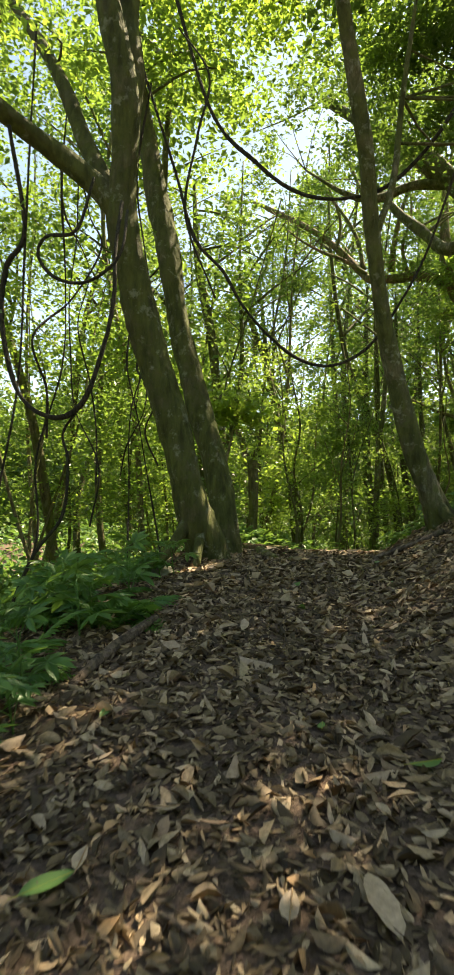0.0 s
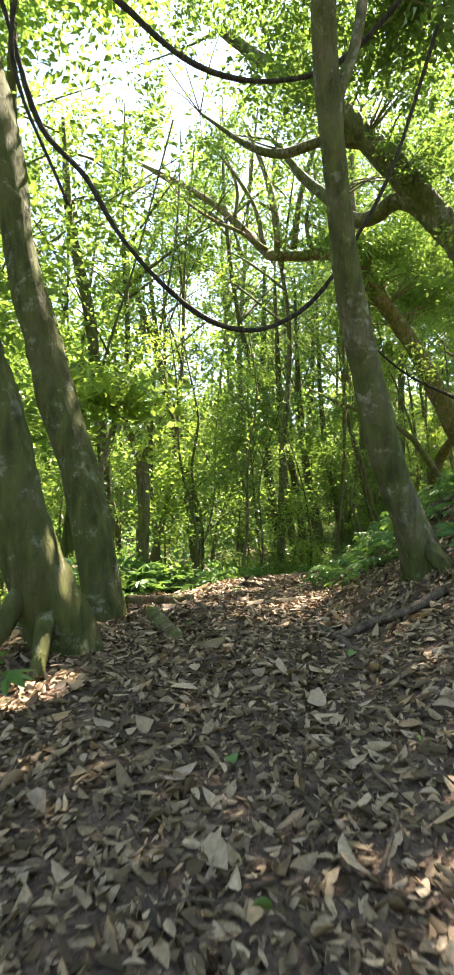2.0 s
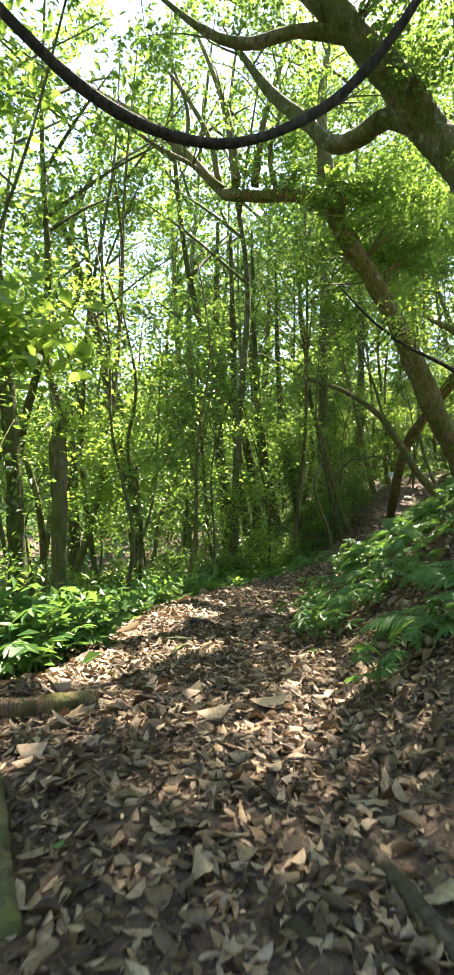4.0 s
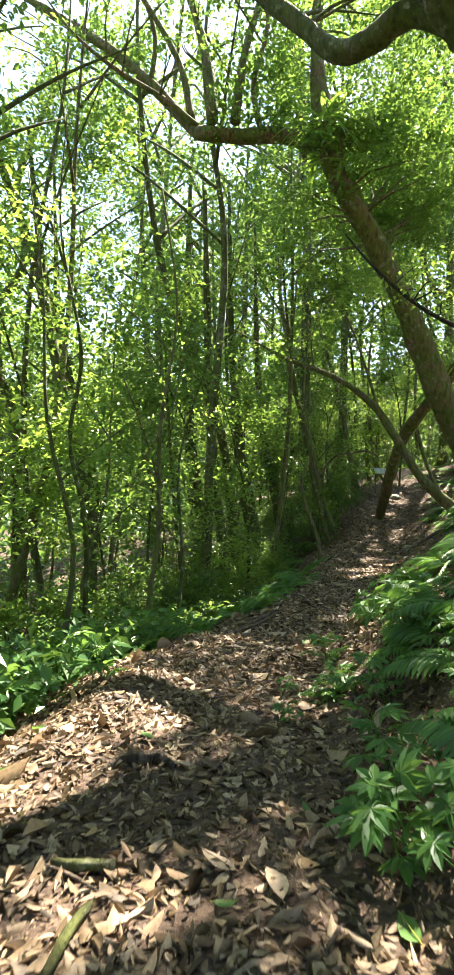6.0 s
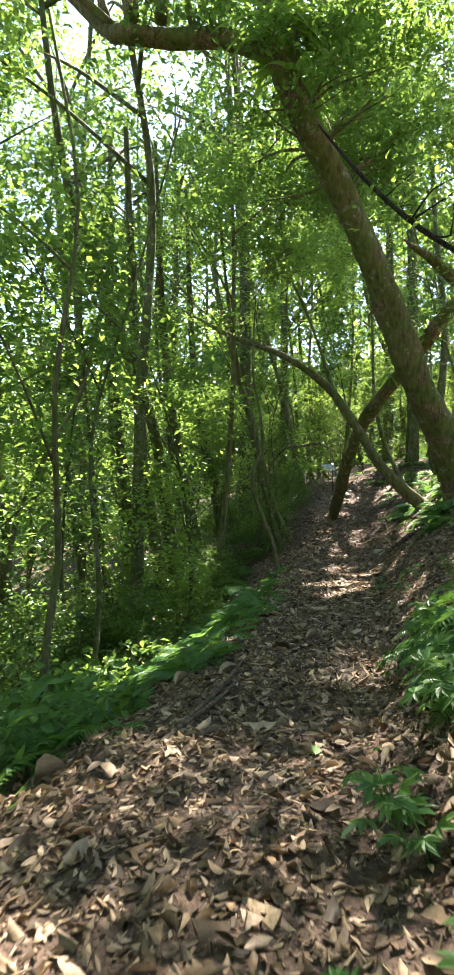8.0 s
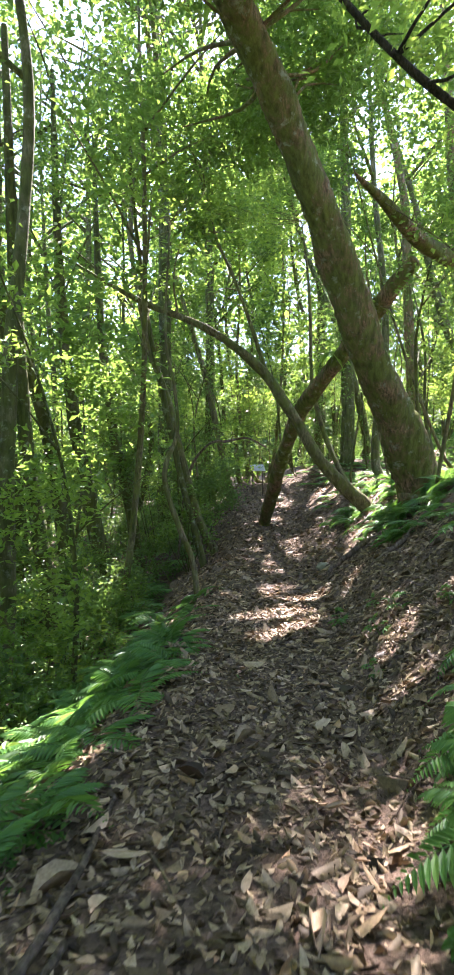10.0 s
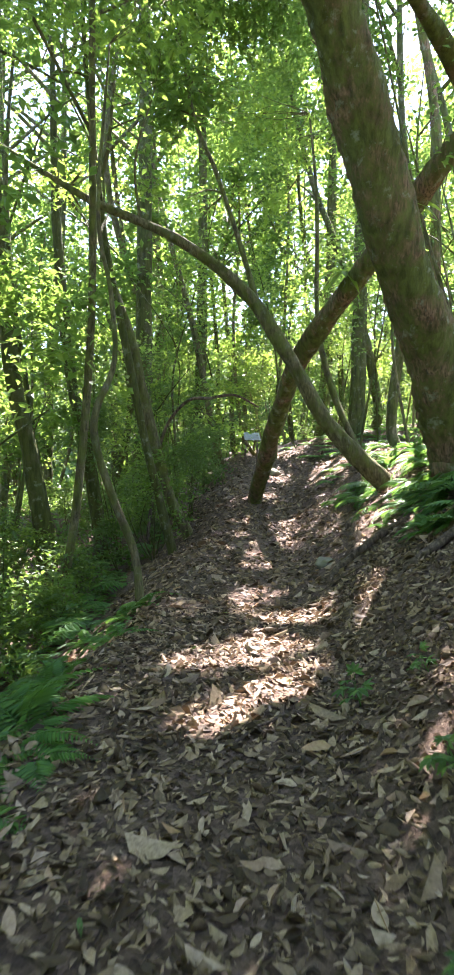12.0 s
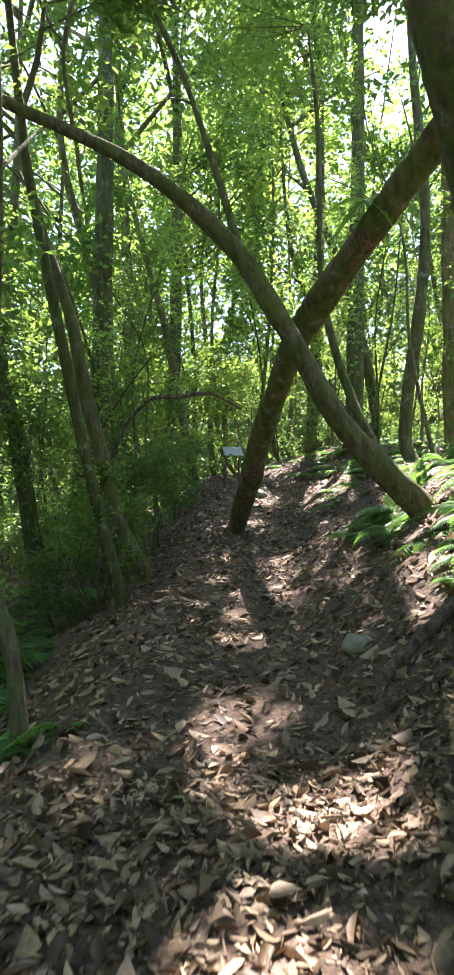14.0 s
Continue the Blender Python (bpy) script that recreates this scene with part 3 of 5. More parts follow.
pole("dark straight forest tree", [(-.98, 24.4, 0, .20), (-1.25, 24.4, 1.21, .18), (-1.45, 24.4, 2.91, .165), (-1.6, 24.4, 6, .14), (-1.7, 24.4, 10.5, .07)], BARK_DARK, 67, [((-1.7, 24.4, 9.6), (2.2, 2, 2.2), 90, 20)])
pole("dark straight forest tree", [(.1, 27.5, 0, .22), (-.29, 27.5, 1.82, .2), (-.63, 27.5, 3.58, .18), (-.9, 27.5, 7, .14), (-1, 27.5, 12, .06)], BARK_DARK, 69, [((-.8, 27.5, 10.5), (2.2, 2.1, 2.3), 90, 20)])
pole("dark straight forest tree", [(1.1, 30, 0, .2), (.71, 30, 2.32, .19), (.39, 30, 3.79, .17), (.1, 30, 7, .14), (0, 30, 12, .05)], BARK_DARK, 71, [((0, 30, 11), (2.2, 2.1, 2.3), 90, 20)])
pole("thick dark forest tree", [(-2.0, 29, 0, .3), (-2.19, 29, 2.22, .27), (-2.4, 29, 3.81, .25), (-2.5, 29, 8, .2), (-2.4, 29, 13, .08)], BARK_DARK, 73, [((-2.4, 29, 12), (2.8, 2.6, 2.4), 120, 20)])
pole("tall leaning pale forest tree", [(-4.43, 22, 0, .19), (-4.4, 22, 1.7, .19), (-5.02, 22, 4.09, .175), (-5.68, 22, 7.26, .15), (-6.33, 22, 9.16, .12), (-7.0, 22, 11.2, .06)], BARK_GREY, 75, [((-6.6, 22, 11), (2.6, 2.2, 1.8), 100, 20)])
pole("thin forked mossy young sapling", [(-3.56, 20, 0, .07), (-3.43, 20, 1.08, .062), (-2.89, 20, 2.47, .05), (-2.28, 20, 3.57, .035), (-1.9, 20, 5.2, .015)], BARK_MOSS, 77, [((-2.1, 20, 5.2), (1.4, 1.2, 1.1), 40, 18)], BRIGHT)
pole("thin upright dark young sapling", [(-2.15, 23.9, 0, .06), (-2.44, 23.9, .77, .055), (-2.64, 23.9, 3.46, .05), (-2.75, 23.9, 5.43, .04), (-2.7, 23.9, 8, .015)], BARK_DARK, 79, [((-2.7, 23.9, 7.2), (1.3, 1.3, 1.6), 45, 18)])
pole("dark tree with a straight trunk", [(-4.96, 15, 0, .18), (-5.1, 15, 2.43, .172), (-5.32, 15, 5.03, .165), (-5.54, 15, 6.67, .155), (-5.94, 15, 8.57, .13), (-6.1, 15, 11, .05)], BARK_DARK, 81, [((-6.0, 15, 10.4), (2.6, 2.6, 1.8), 120, 22)], DARK, .13)
pole("winding thin pale forest tree", [(-7.0, 24.5, 0, .26), (-7.1, 24.5, 2.6, .25), (-7.3, 24.6, 4.2, .2), (-8.0, 24.7, 6.7, .14), (-7.0, 24.8, 8.6, .13), (-7.2, 24.9, 11, .11), (-6.4, 25, 13.2, .09), (-5.6, 25, 15, .05)], BARK_MOSS, 83, [((-6, 25, 15), (2.6, 2.4, 1.6), 80, 20)], BRIGHT, .14)
pole("slanting slim dark forest tree", [(-4.7, 24, 0, .17), (-5.33, 24, 4.3, .165), (-5.87, 24, 6.53, .155), (-6.23, 24, 8.32, .14), (-6.6, 24, 12, .05)], BARK_DARK, 85, [((-6.6, 24, 11.6), (2.3, 2.2, 1.8), 80, 20)])
pole("straight tall tree up the bank", [(9.6, 26.5, 0, .24), (9.4, 26.5, 6, .23), (9.25, 26.5, 9, .21), (9.1, 26.5, 12, .17), (8.9, 26.5, 16, .06)], BARK_RED, 87, [((8.9, 26.5, 14.5), (3, 2.8, 2.4), 120, 20)], group="tall trees on the bank")
pole("straight tall tree up the bank", [(10.6, 31, 0, .2), (10.5, 31, 8.7, .19), (10.4, 31, 12.2, .17), (9.4, 31, 16.4, .1), (9, 31, 18, .05)], BARK_RED, 89, [((9.2, 31, 17), (3, 2.8, 2.4), 110, 20)], group="tall trees on the bank")
pole("branch-like tree reaching down from the bank", [(6.2, 16.6, 0, .12), (5.4, 16.8, 3.4, .1), (4.2, 16.9, 4.0, .075), (3.22, 17, 4.31, .06), (2.73, 17, 4.56, .05), (2.12, 17, 4.88, .04), (1.66, 17, 5.21, .034), (1.23, 17, 5.61, .028), (.8, 17, 6.1, .015)],
     VINE_BARK, 91, [((2.4, 16.6, 5.4), (1.0, .8, .5), 22, 14)], BRIGHT, .09, group="tall trees on the bank")


pole("broken pale mossy trunk with a leafy sprout on top", [(-3.9, 13.9, 0, .14), (-3.93, 13.9, .9, .14), (-3.9, 13.85, 1.9, .15), (-3.92, 13.85, 2.75, .145), (-3.93, 13.85, 2.82, .06)],
     BARK_MOSS, 93, [((-3.9, 13.8, 3.0), (.5, .5, .25), 12, 14)], BRIGHT, .14, name="broken_trunk")
pole("young sapling with large soft green leaves", [(-3.1, 8.7, 0, .04), (-3.05, 8.75, 1.2, .035), (-2.95, 8.8, 2.2, .03), (-2.8, 8.85, 2.9, .012)],
     BARK_MOSS, 95, [((-2.85, 8.8, 2.75), (.75, .6, .35), 34, 14)], BRIGHT, .17, boughs=14)
pole("thin dark curved sapling among the slope trees", [(-3.3, 16.8, 0, .05), (-3.25, 16.8, 1.4, .045), (-3.5, 16.8, 2.8, .04), (-3.35, 16.9, 4.2, .035), (-3.7, 17, 6.2, .02), (-3.6, 17, 8, .01)],
     BARK_DARK, 99, [((-3.6, 17, 7), (1.4, 1.3, 1.3), 50, 20)], BRIGHT)


# ---------------------------------------------------------------- lianas
def liana(label, nodes, seed, sides=8):
    base = np.array(nodes[0][:3])
    v, f = tube(nodes, sides=sides, step=.06, rough=.18, seed=seed)
    ob = new("liana", mesh_from("liana", v - base, f, VINE_BARK, True))
    ob.location = base
    return tagged(ob, label, "liana", "lianas hung between the trees")


liana("long dark liana hanging in a deep curve between two trees", [(-3.6, 6.8, 7.6, .02), (-3.1, 6.95, 6.0, .021), (-2.85, 7.05, 5.1, .023), (-2.45, 7.1, 4.6, .022), (-2.2, 7.15, 4.15, .021), (-1.88, 7.2, 3.75, .021),
                                                               (-1.5, 7.28, 3.42, .021), (-1.15, 7.34, 3.3, .02), (-.85, 7.38, 3.36, .019), (-.55, 7.4, 3.57, .018), (-.25, 7.3, 3.95, .017), (.1, 7.3, 4.6, .016), (.5, 7.4, 5.8, .014)], 1)
liana("dark liana hanging high in a wide curve", [(-3.3, 7.2, 8.9, .024), (-2.71, 7.27, 6.97, .025), (-2.09, 7.33, 6.18, .025), (-1.5, 7.4, 5.68, .025), (-.86, 7.47, 5.54, .024), (-.24, 7.5, 5.71, .024), (.45, 7.55, 6.52, .022), (.9, 7.6, 7.6, .02)], 2)
liana("thin liana curled into a ring", [(-3.1, 4.95, 4.75, .015), (-3.26, 4.9, 4.2, .017), (-3.61, 4.9, 4.19, .017), (-3.71, 4.9, 4.01, .017), (-3.52, 4.9, 3.76, .017), (-3.19, 4.9, 3.65, .017), (-2.91, 4.9, 3.74, .016), (-2.78, 4.98, 3.98, .016), (-2.85, 5.2, 4.5, .014)], 3)
liana("thick liana hanging in a long loop", [(-4.0, 4.75, 5.35, .022), (-3.96, 5, 4.36, .024), (-4.18, 5, 3.98, .025), (-4.21, 5, 3.37, .025), (-3.97, 5, 2.62, .026), (-3.57, 5, 2.34, .026), (-3.21, 5, 2.45, .026), (-2.98, 5, 3.0, .024), (-2.87, 5, 3.5, .023), (-2.92, 5.1, 4.07, .021), (-3.0, 5.35, 4.7, .018)], 4)
liana("thin liana trailing to the ground", [(-3.2, 5.0, 2.45, .014), (-3.55, 5.2, 2.2, .016), (-3.48, 5.2, 1.9, .017), (-3.53, 5.2, 1.33, .017), (-3.89, 5.2, .87, .017), (-4.35, 5.2, up(-4.35, 5.2), .015)], 5)
liana("thin liana running up beside the trunk", [(-2.25, 6.25, 3.9, .012), (-2.6, 6.15, 4.9, .014), (-2.45, 6.1, 5.8, .014), (-2.35, 6.2, 6.6, .013), (-2.8, 6.3, 7.4, .01)], 6)
liana("pale thin liana hanging straight down", [(-4.6, 5.9, 7.6, .012), (-4.5, 5.7, 5.0, .014), (-4.45, 5.6, 3.0, .014), (-4.6, 5.5, 1.6, .013), (-4.9, 5.4, up(-4.9, 5.4), .012)], 7)


def tangle():
    rng = np.random.default_rng(61)
    for k in range(9):
        x, y = -4.2 + rng.uniform(-1.6, .9), 6.2 + rng.uniform(-1.2, 2.6)
        z0, z1 = up(x, y) + (0 if k % 2 else rng.uniform(1.2, 2.4)), rng.uniform(5.0, 8.0)
        n = 7
        nodes = [(x + rng.normal(0, .16) + .12 * i * (k % 3 - 1), y + rng.normal(0, .14), z0 + (z1 - z0) * i / (n - 1), rng.uniform(.008, .017)) for i in range(n)]
        liana("thin twisting liana among the branches", nodes, 20 + k, 6)


tangle()


# ---------------------------------------------------------------- the forest around
def forest_tree(kind, seed):
    """The trunk and limbs of a tree at the origin, to copy: returns it, its height and where its crown begins."""
    rng = np.random.default_rng(seed)
    h, r = (rng.uniform(12, 18.5), rng.uniform(.075, .14)) if kind == "tall" else (rng.uniform(23, 27), rng.uniform(.2, .26)) if kind == "giant" else (rng.uniform(4.6, 8.2), rng.uniform(.026, .05))
    lean = rng.normal(0, .03 if kind == "giant" else .05 if kind == "tall" else .1, 2)
    zs = np.array([-.3, .4, .25 * h, .5 * h, .75 * h, h])
    bend = rng.normal(0, (.012 if kind == "giant" else .030) * h, (6, 2)).cumsum(0) * (zs > 0)[:, None]
    nodes = [(lean[0] * z + b[0], lean[1] * z + b[1], z, max(r * (1.1 - .95 * z / h), .012)) for z, b in zip(zs, bend)]
    t = thing("tree", (0, 0, 0), "tall old forest tree with a high spreading crown" if kind == "giant" else "slim forest tree with a high leafy crown" if kind == "tall" else "young understorey tree with sparse fresh leaves", "tree",
              "understorey trees" if kind == "small" else "forest trees")
    bark = [BARK_DARK, BARK_MOSS, BARK_GREY][seed % 3]
    stem("trunk", nodes, bark, t, sides=9, step=.4, seed=seed, flare=0 if kind == "small" else .35)
    for k in range({"giant": 9, "tall": 4, "small": 2}[kind]):
        z0 = h * rng.uniform(.5 if kind == "giant" else .3, .85)
        p = np.array([np.interp(z0, zs, [q[i] for q in nodes]) for i in range(2)])
        a, l = rng.uniform(0, 6.28), h * rng.uniform(.12, .24)
        e = p + l * np.array([np.cos(a), np.sin(a)])
        stem("limb", [(*p, z0, r * .4), (*((p + e) / 2), z0 + l * .45, r * .28), (*e, z0 + l * .8, .008)], bark, t, sides=6, step=.4, seed=seed * 7 + k)
    return t, h, np.array(nodes[-2][:2])


def open_way(c):
    """Leave the walk itself free of hanging leaves."""
    return c[(np.abs(c[:, 0] - path_x(c[:, 1])) > 2.2) | (c[:, 2] > land(c[:, 0], c[:, 1]) + 5.5) | (c[:, 1] > 27)]


def plant_forest():
    rng = np.random.default_rng(5)
    talls, smalls = [forest_tree("tall", 100 + k) for k in range(7)], [forest_tree("small", 200 + k) for k in range(6)]
    spots, used = [], set()

    def place(pool, n, region, apart, clear, kind, rich=1.0):
        done = tries = 0
        while done < n and tries < n * 40:
            tries += 1
            y = rng.uniform(*region[1])
            x = path_x(y) + rng.uniform(*region[0])
            if abs(x - path_x(y)) < clear or any((x - a) ** 2 + (y - b) ** 2 < apart ** 2 for a, b in spots):
                continue
            if kind == "tall" and -9 < y < 17 and -4.6 < x - path_x(y) < 3.4:
                continue
            spots.append((x, y))
            sc = rng.uniform(.85, 1.2)
            turn = rng.uniform(0, 360)
            m = pose(x, y, up(x, y, -.05), 0, 0, turn) @ Matrix.Diagonal((sc, sc, sc, 1))
            k = int(rng.integers(len(pool)))
            proto, h, top = pool[k]
            if proto.name in used:
                t = copy_thing(proto, m)
                for c in [c for c in t.children if c.name.startswith("crown")]:
                    bpy.data.objects.remove(c)
            else:
                used.add(proto.name)
                t = proto
            t.matrix_basis = m
            base = np.array(m.translation)
            ca, sa = math.cos(radians(turn)) * sc, math.sin(radians(turn)) * sc
            cx, cy = base[0] + top[0] * ca - top[1] * sa, base[1] + top[0] * sa + top[1] * ca
            h = h * sc
            if kind == "tall":
                tips = np.vstack([crown_tips(rng, (cx, cy, base[2] + h * .84), (3.2, 3.2, h * .2), int(95 * rich)),
                                  crown_tips(rng, (cx, cy, base[2] + h * .5), (2.2, 2.2, h * .22), int(60 * rich)),
                                  crown_tips(rng, (cx, cy, base[2] + h * .27), (1.7, 1.7, h * .10), int(26 * rich))])
                v, f = leaves(open_way(sprays(rng, tips, 26 if y < 28 else 19, .3)), rng, float(np.interp(y, [16, 24, 34, 46], [.15, .17, .22, .29])), fine=False)
                mat = [CANOPY, DARK, CANOPY, BRIGHT, CANOPY][rng.integers(5)]
            elif kind == "giant":
                tips = crown_tips(rng, (cx, cy, base[2] + h * .78), (4.2, 3.6, h * .25), 330)
                v, f = leaves(sprays(rng, tips, 18, .4), rng, .24, fine=False)
                mat = [CANOPY, DARK][done % 2]
            else:
                tips = crown_tips(rng, (cx, cy, base[2] + h * .62), (1.5, 1.5, h * .40), 82, .15)
                v, f = leaves(open_way(sprays(rng, tips, 22, .2)), rng, .105, fine=False)
                mat = [BRIGHT, CANOPY, DARK, CANOPY][rng.integers(4)]
            if not len(f):
                done += 1
                continue
            inv = np.array(m.inverted())
            v = v @ inv[:3, :3].T + inv[:3, 3]
            child("crown", mesh_from("crown", v, f, mat), t)
            done += 1
    giants = [forest_tree("giant", 250 + k) for k in range(3)]
    place(giants, 9, ((-13, 3), (33, 44)), 3.6, 2.5, "giant")
    place(talls, 9, ((-13, -4.0), (19, 34)), 2.2, 2.4, "tall", 1.3)
    place(talls, 21, ((-18, -4.4), (9, 46)), 2.2, 2.4, "tall", 1.15)
    place(talls, 19, ((3.2, 15), (8, 46)), 2.2, 2.4, "tall")
    place(talls, 6, ((-9.5, -4.8), (12, 19)), 1.8, 2.4, "tall", 1.3)
    # Unseen trees beside and behind the start, added for their shade.
    place(talls, 8, ((-12, 12), (-14, 5)), 2.8, 2.4, "tall", .6)
    place(talls, 16, ((-8, 8), (36, 50)), 1.6, 0.0, "tall", 1.1)
    place(talls, 12, ((-24, 24), (44, 56)), 2.6, 0.0, "tall", .6)
    place(smalls, 46, ((-12, -2.4), (10, 40)), 1.0, 1.8, "small")
    place(smalls, 30, ((2.6, 11), (17, 42)), 1.0, 2.0, "small")
    place(smalls, 24, ((-8, 7), (34, 46)), 1.0, 0.0, "small")
    place(smalls, 15, ((-10, -4.4), (5, 10)), 1.0, 2.0, "small")


plant_forest()


def far_woods():
    """The closed wood all round, past the trees that can be told apart."""
    rng = np.random.default_rng(9)
    n = 5400
    a, d = np.where(rng.random(n) < .72, rng.uniform(-1.0, 1.0, n), rng.uniform(0, 2 * np.pi, n)), rng.uniform(46, 70, n)
    x, y = 1 + d * np.sin(a), 18 + d * np.cos(a)
    top = np.where(x < -10, 19.0, 33.0) + 3.5 * np.sin(a * 9) + 2.5 * np.sin(a * 23)
    z = land(x, y) + rng.uniform(0, 1, n) * np.maximum(top, 3)
    c = sprays(rng, np.stack([x, y, z], -1), 19, 1.0, .7)
    v, f = leaves(c, rng, .8, fine=False, gaps=False)
    tagged(new("far_woods", mesh_from("far_woods", v, f, DARK)), "closed green wood in the distance", "forest", kind="stuff")


far_woods()


def far_rise():
    """A made-up ring of wooded rise, added to block the bright low sky."""
    n = Nodes("distant_wood")
    v = n.coords()
    lumps = n.noise(v, .45, 6.0, .7)
    col = n.mix(n.noise(v, 2.2, 4.0, .7), n.ramp(lumps, [(.3, (.018, .045, .012)), (.7, (.085, .15, .035))]), (.06, .10, .03))
    n.done(col, .8, n.bump(lumps, 1.0, 1.5), spec=.2)
    rng = np.random.default_rng(29)
    m, k = 360, 22
    a = np.linspace(0, 2 * np.pi, m, endpoint=False)[:, None]
    s = np.linspace(0, 1, k)[None]
    top = 18 + 1.6 * np.sin(a * 7) + 1.2 * np.sin(a * 17 + 1) + .8 * np.sin(a * 41)
    d = 74 + 22 * s ** 1.3 + rng.normal(0, .5, (m, k))
    x, y = 1 + d * np.sin(a), 18 + d * np.cos(a)
    z = np.minimum(land(x, y), 3) - 2 + (top + 2) * np.sin(s * 1.571) + rng.normal(0, .35, (m, k))
    i, j = np.meshgrid(np.arange(m), np.arange(k - 1), indexing="ij")
    e = (i + 1) % m
    f = np.stack([i * k + j, e * k + j, e * k + j + 1, i * k + j + 1], -1).reshape(-1, 4)
    tagged(new("backdrop", mesh_from("backdrop", np.stack([x, y, z], -1).reshape(-1, 3), f, n.mat, True)), "added backdrop ring standing in for dense woods behind the trees", "hillside", kind="structure")


far_rise()


# ---------------------------------------------------------------- ferns and herbs
def frond_mesh(seed, length, n=19):
    """An arching frond: a thin stalk with pairs of leaflets that shorten to the tip."""
    rng = np.random.default_rng(seed)
    s = np.linspace(0, 1, n)
    rise, sag = rng.uniform(.45, .75), rng.uniform(.55, .85)
    run = np.stack([s * length * .92, .04 * length * np.sin(s * 3 + seed), length * (rise * s - sag * s ** 2)], -1)
    tv, tf = tube([(*p, .005 * (1.1 - .9 * q)) for p, q in zip(run[::6], s[::6])], sides=3, step=.22, rough=0)
    way = np.gradient(run, axis=0)
    way /= np.linalg.norm(way, axis=1, keepdims=True)
    vs, fs = [tv], [tf]
    k = len(tv)
    for i in range(2, n):
        reach = length * .24 * (math.sin(math.pi * min(1, (s[i] * .95 + .1)) ** .8) + .1)
        for sgn in (-1, 1):
            d = np.array([way[i][0] * .45, sgn, way[i][2] * .35 - .18 + rng.normal(0, .08)])
            d /= np.linalg.norm(d)
            w = np.cross(d, (0, 0, 1.0))
            w /= np.linalg.norm(w)
            wd, nn = reach * 1.9 / n + .005, np.cross(w, d)
            p = run[i]
            vs.append(np.array([p, p + d * reach * .3 + w * wd + nn * .006, p + d * reach * .7 + w * wd * .7, p + d * reach - nn * reach * .12,
                                p + d * reach * .7 - w * wd * .7, p + d * reach * .3 - w * wd + nn * .006]))
            fs.append(np.array([[0, 1, 2, 3], [0, 3, 4, 5]]) + k)
            k += 6
    return np.vstack(vs), np.vstack(fs)


def fern(seed, meshes):
    rng = np.random.default_rng(seed)
    t = thing("fern", (0, 0, 0), "green fern with arching feathery fronds on the bank", "fern", "ferns beside the path")
    n = int(rng.integers(5, 8))
    for k in range(n):
        f = child("frond", meshes[int(rng.integers(len(meshes)))], t)
        f.matrix_basis = pose(0, 0, 0, rng.normal(0, 8), rng.normal(-6, 12), 360 * k / n + rng.normal(0, 14)) @ Matrix.Diagonal((*[rng.uniform(.75, 1.15)] * 3, 1))
    return t


def compound_leaf(seed):
    """A stalked leaf of five to seven spread leaflets."""
    rng = np.random.default_rng(seed)
    n = int(rng.integers(5, 8))
    tv, tf = tube([(0, 0, 0, .004), (.08, 0, .05, .0035), (.17, 0, .06, .003)], sides=4, step=.06, rough=0)
    vs, fs, k = [tv], [tf], len(tv)
    for i, a in enumerate(np.linspace(-1.9, 1.9, n)):
        L = rng.uniform(.13, .19) * (1 - .12 * abs(a))
        d = np.array([math.cos(a), math.sin(a), -.25 + rng.normal(0, .08)])
        d /= np.linalg.norm(d)
        w = np.cross(d, (0, 0, 1.0))
        w /= np.linalg.norm(w)
        p, W = np.array((.17, 0, .06)), L * .2
        vs.append(np.array([p, p + d * L * .35 + w * W + (0, 0, .008), p + d * L * .72 + w * W * .75, p + d * L - (0, 0, .02), p + d * L * .72 - w * W * .75, p + d * L * .35 - w * W + (0, 0, .008)]))
        fs.append(np.array([[0, 1, 2, 3], [0, 3, 4, 5]]) + k)
        k += 6
    return mesh_from("leaf", np.vstack(vs), np.vstack(fs), HERB)


def herb(seed, meshes, stalk):
    rng = np.random.default_rng(seed)
    t = thing("herb", (0, 0, 0), "leafy green herb with hand-shaped divided leaves", "plant", "herbs beside the path")
    child("stalk", stalk, t)
    n = int(rng.integers(5, 8))
    for k in range(n):
        f = child("leaf", meshes[int(rng.integers(len(meshes)))], t)
        f.matrix_basis = pose(0, 0, .06 + .3 * k / n, rng.normal(0, 12), rng.normal(-12, 14), 137.5 * k + rng.normal(0, 20)) @ Matrix.Diagonal((*[rng.uniform(.7, 1.15)] * 3, 1))
    return t


HERB = leaf_material("herb_green", [(0.0, (0.045, 0.135, 0.035)), (0.6, (0.075, 0.185, 0.045)), (1.0, (0.13, 0.25, 0.06))], (0.32, 0.52, 0.08), 0.35, 0.42)


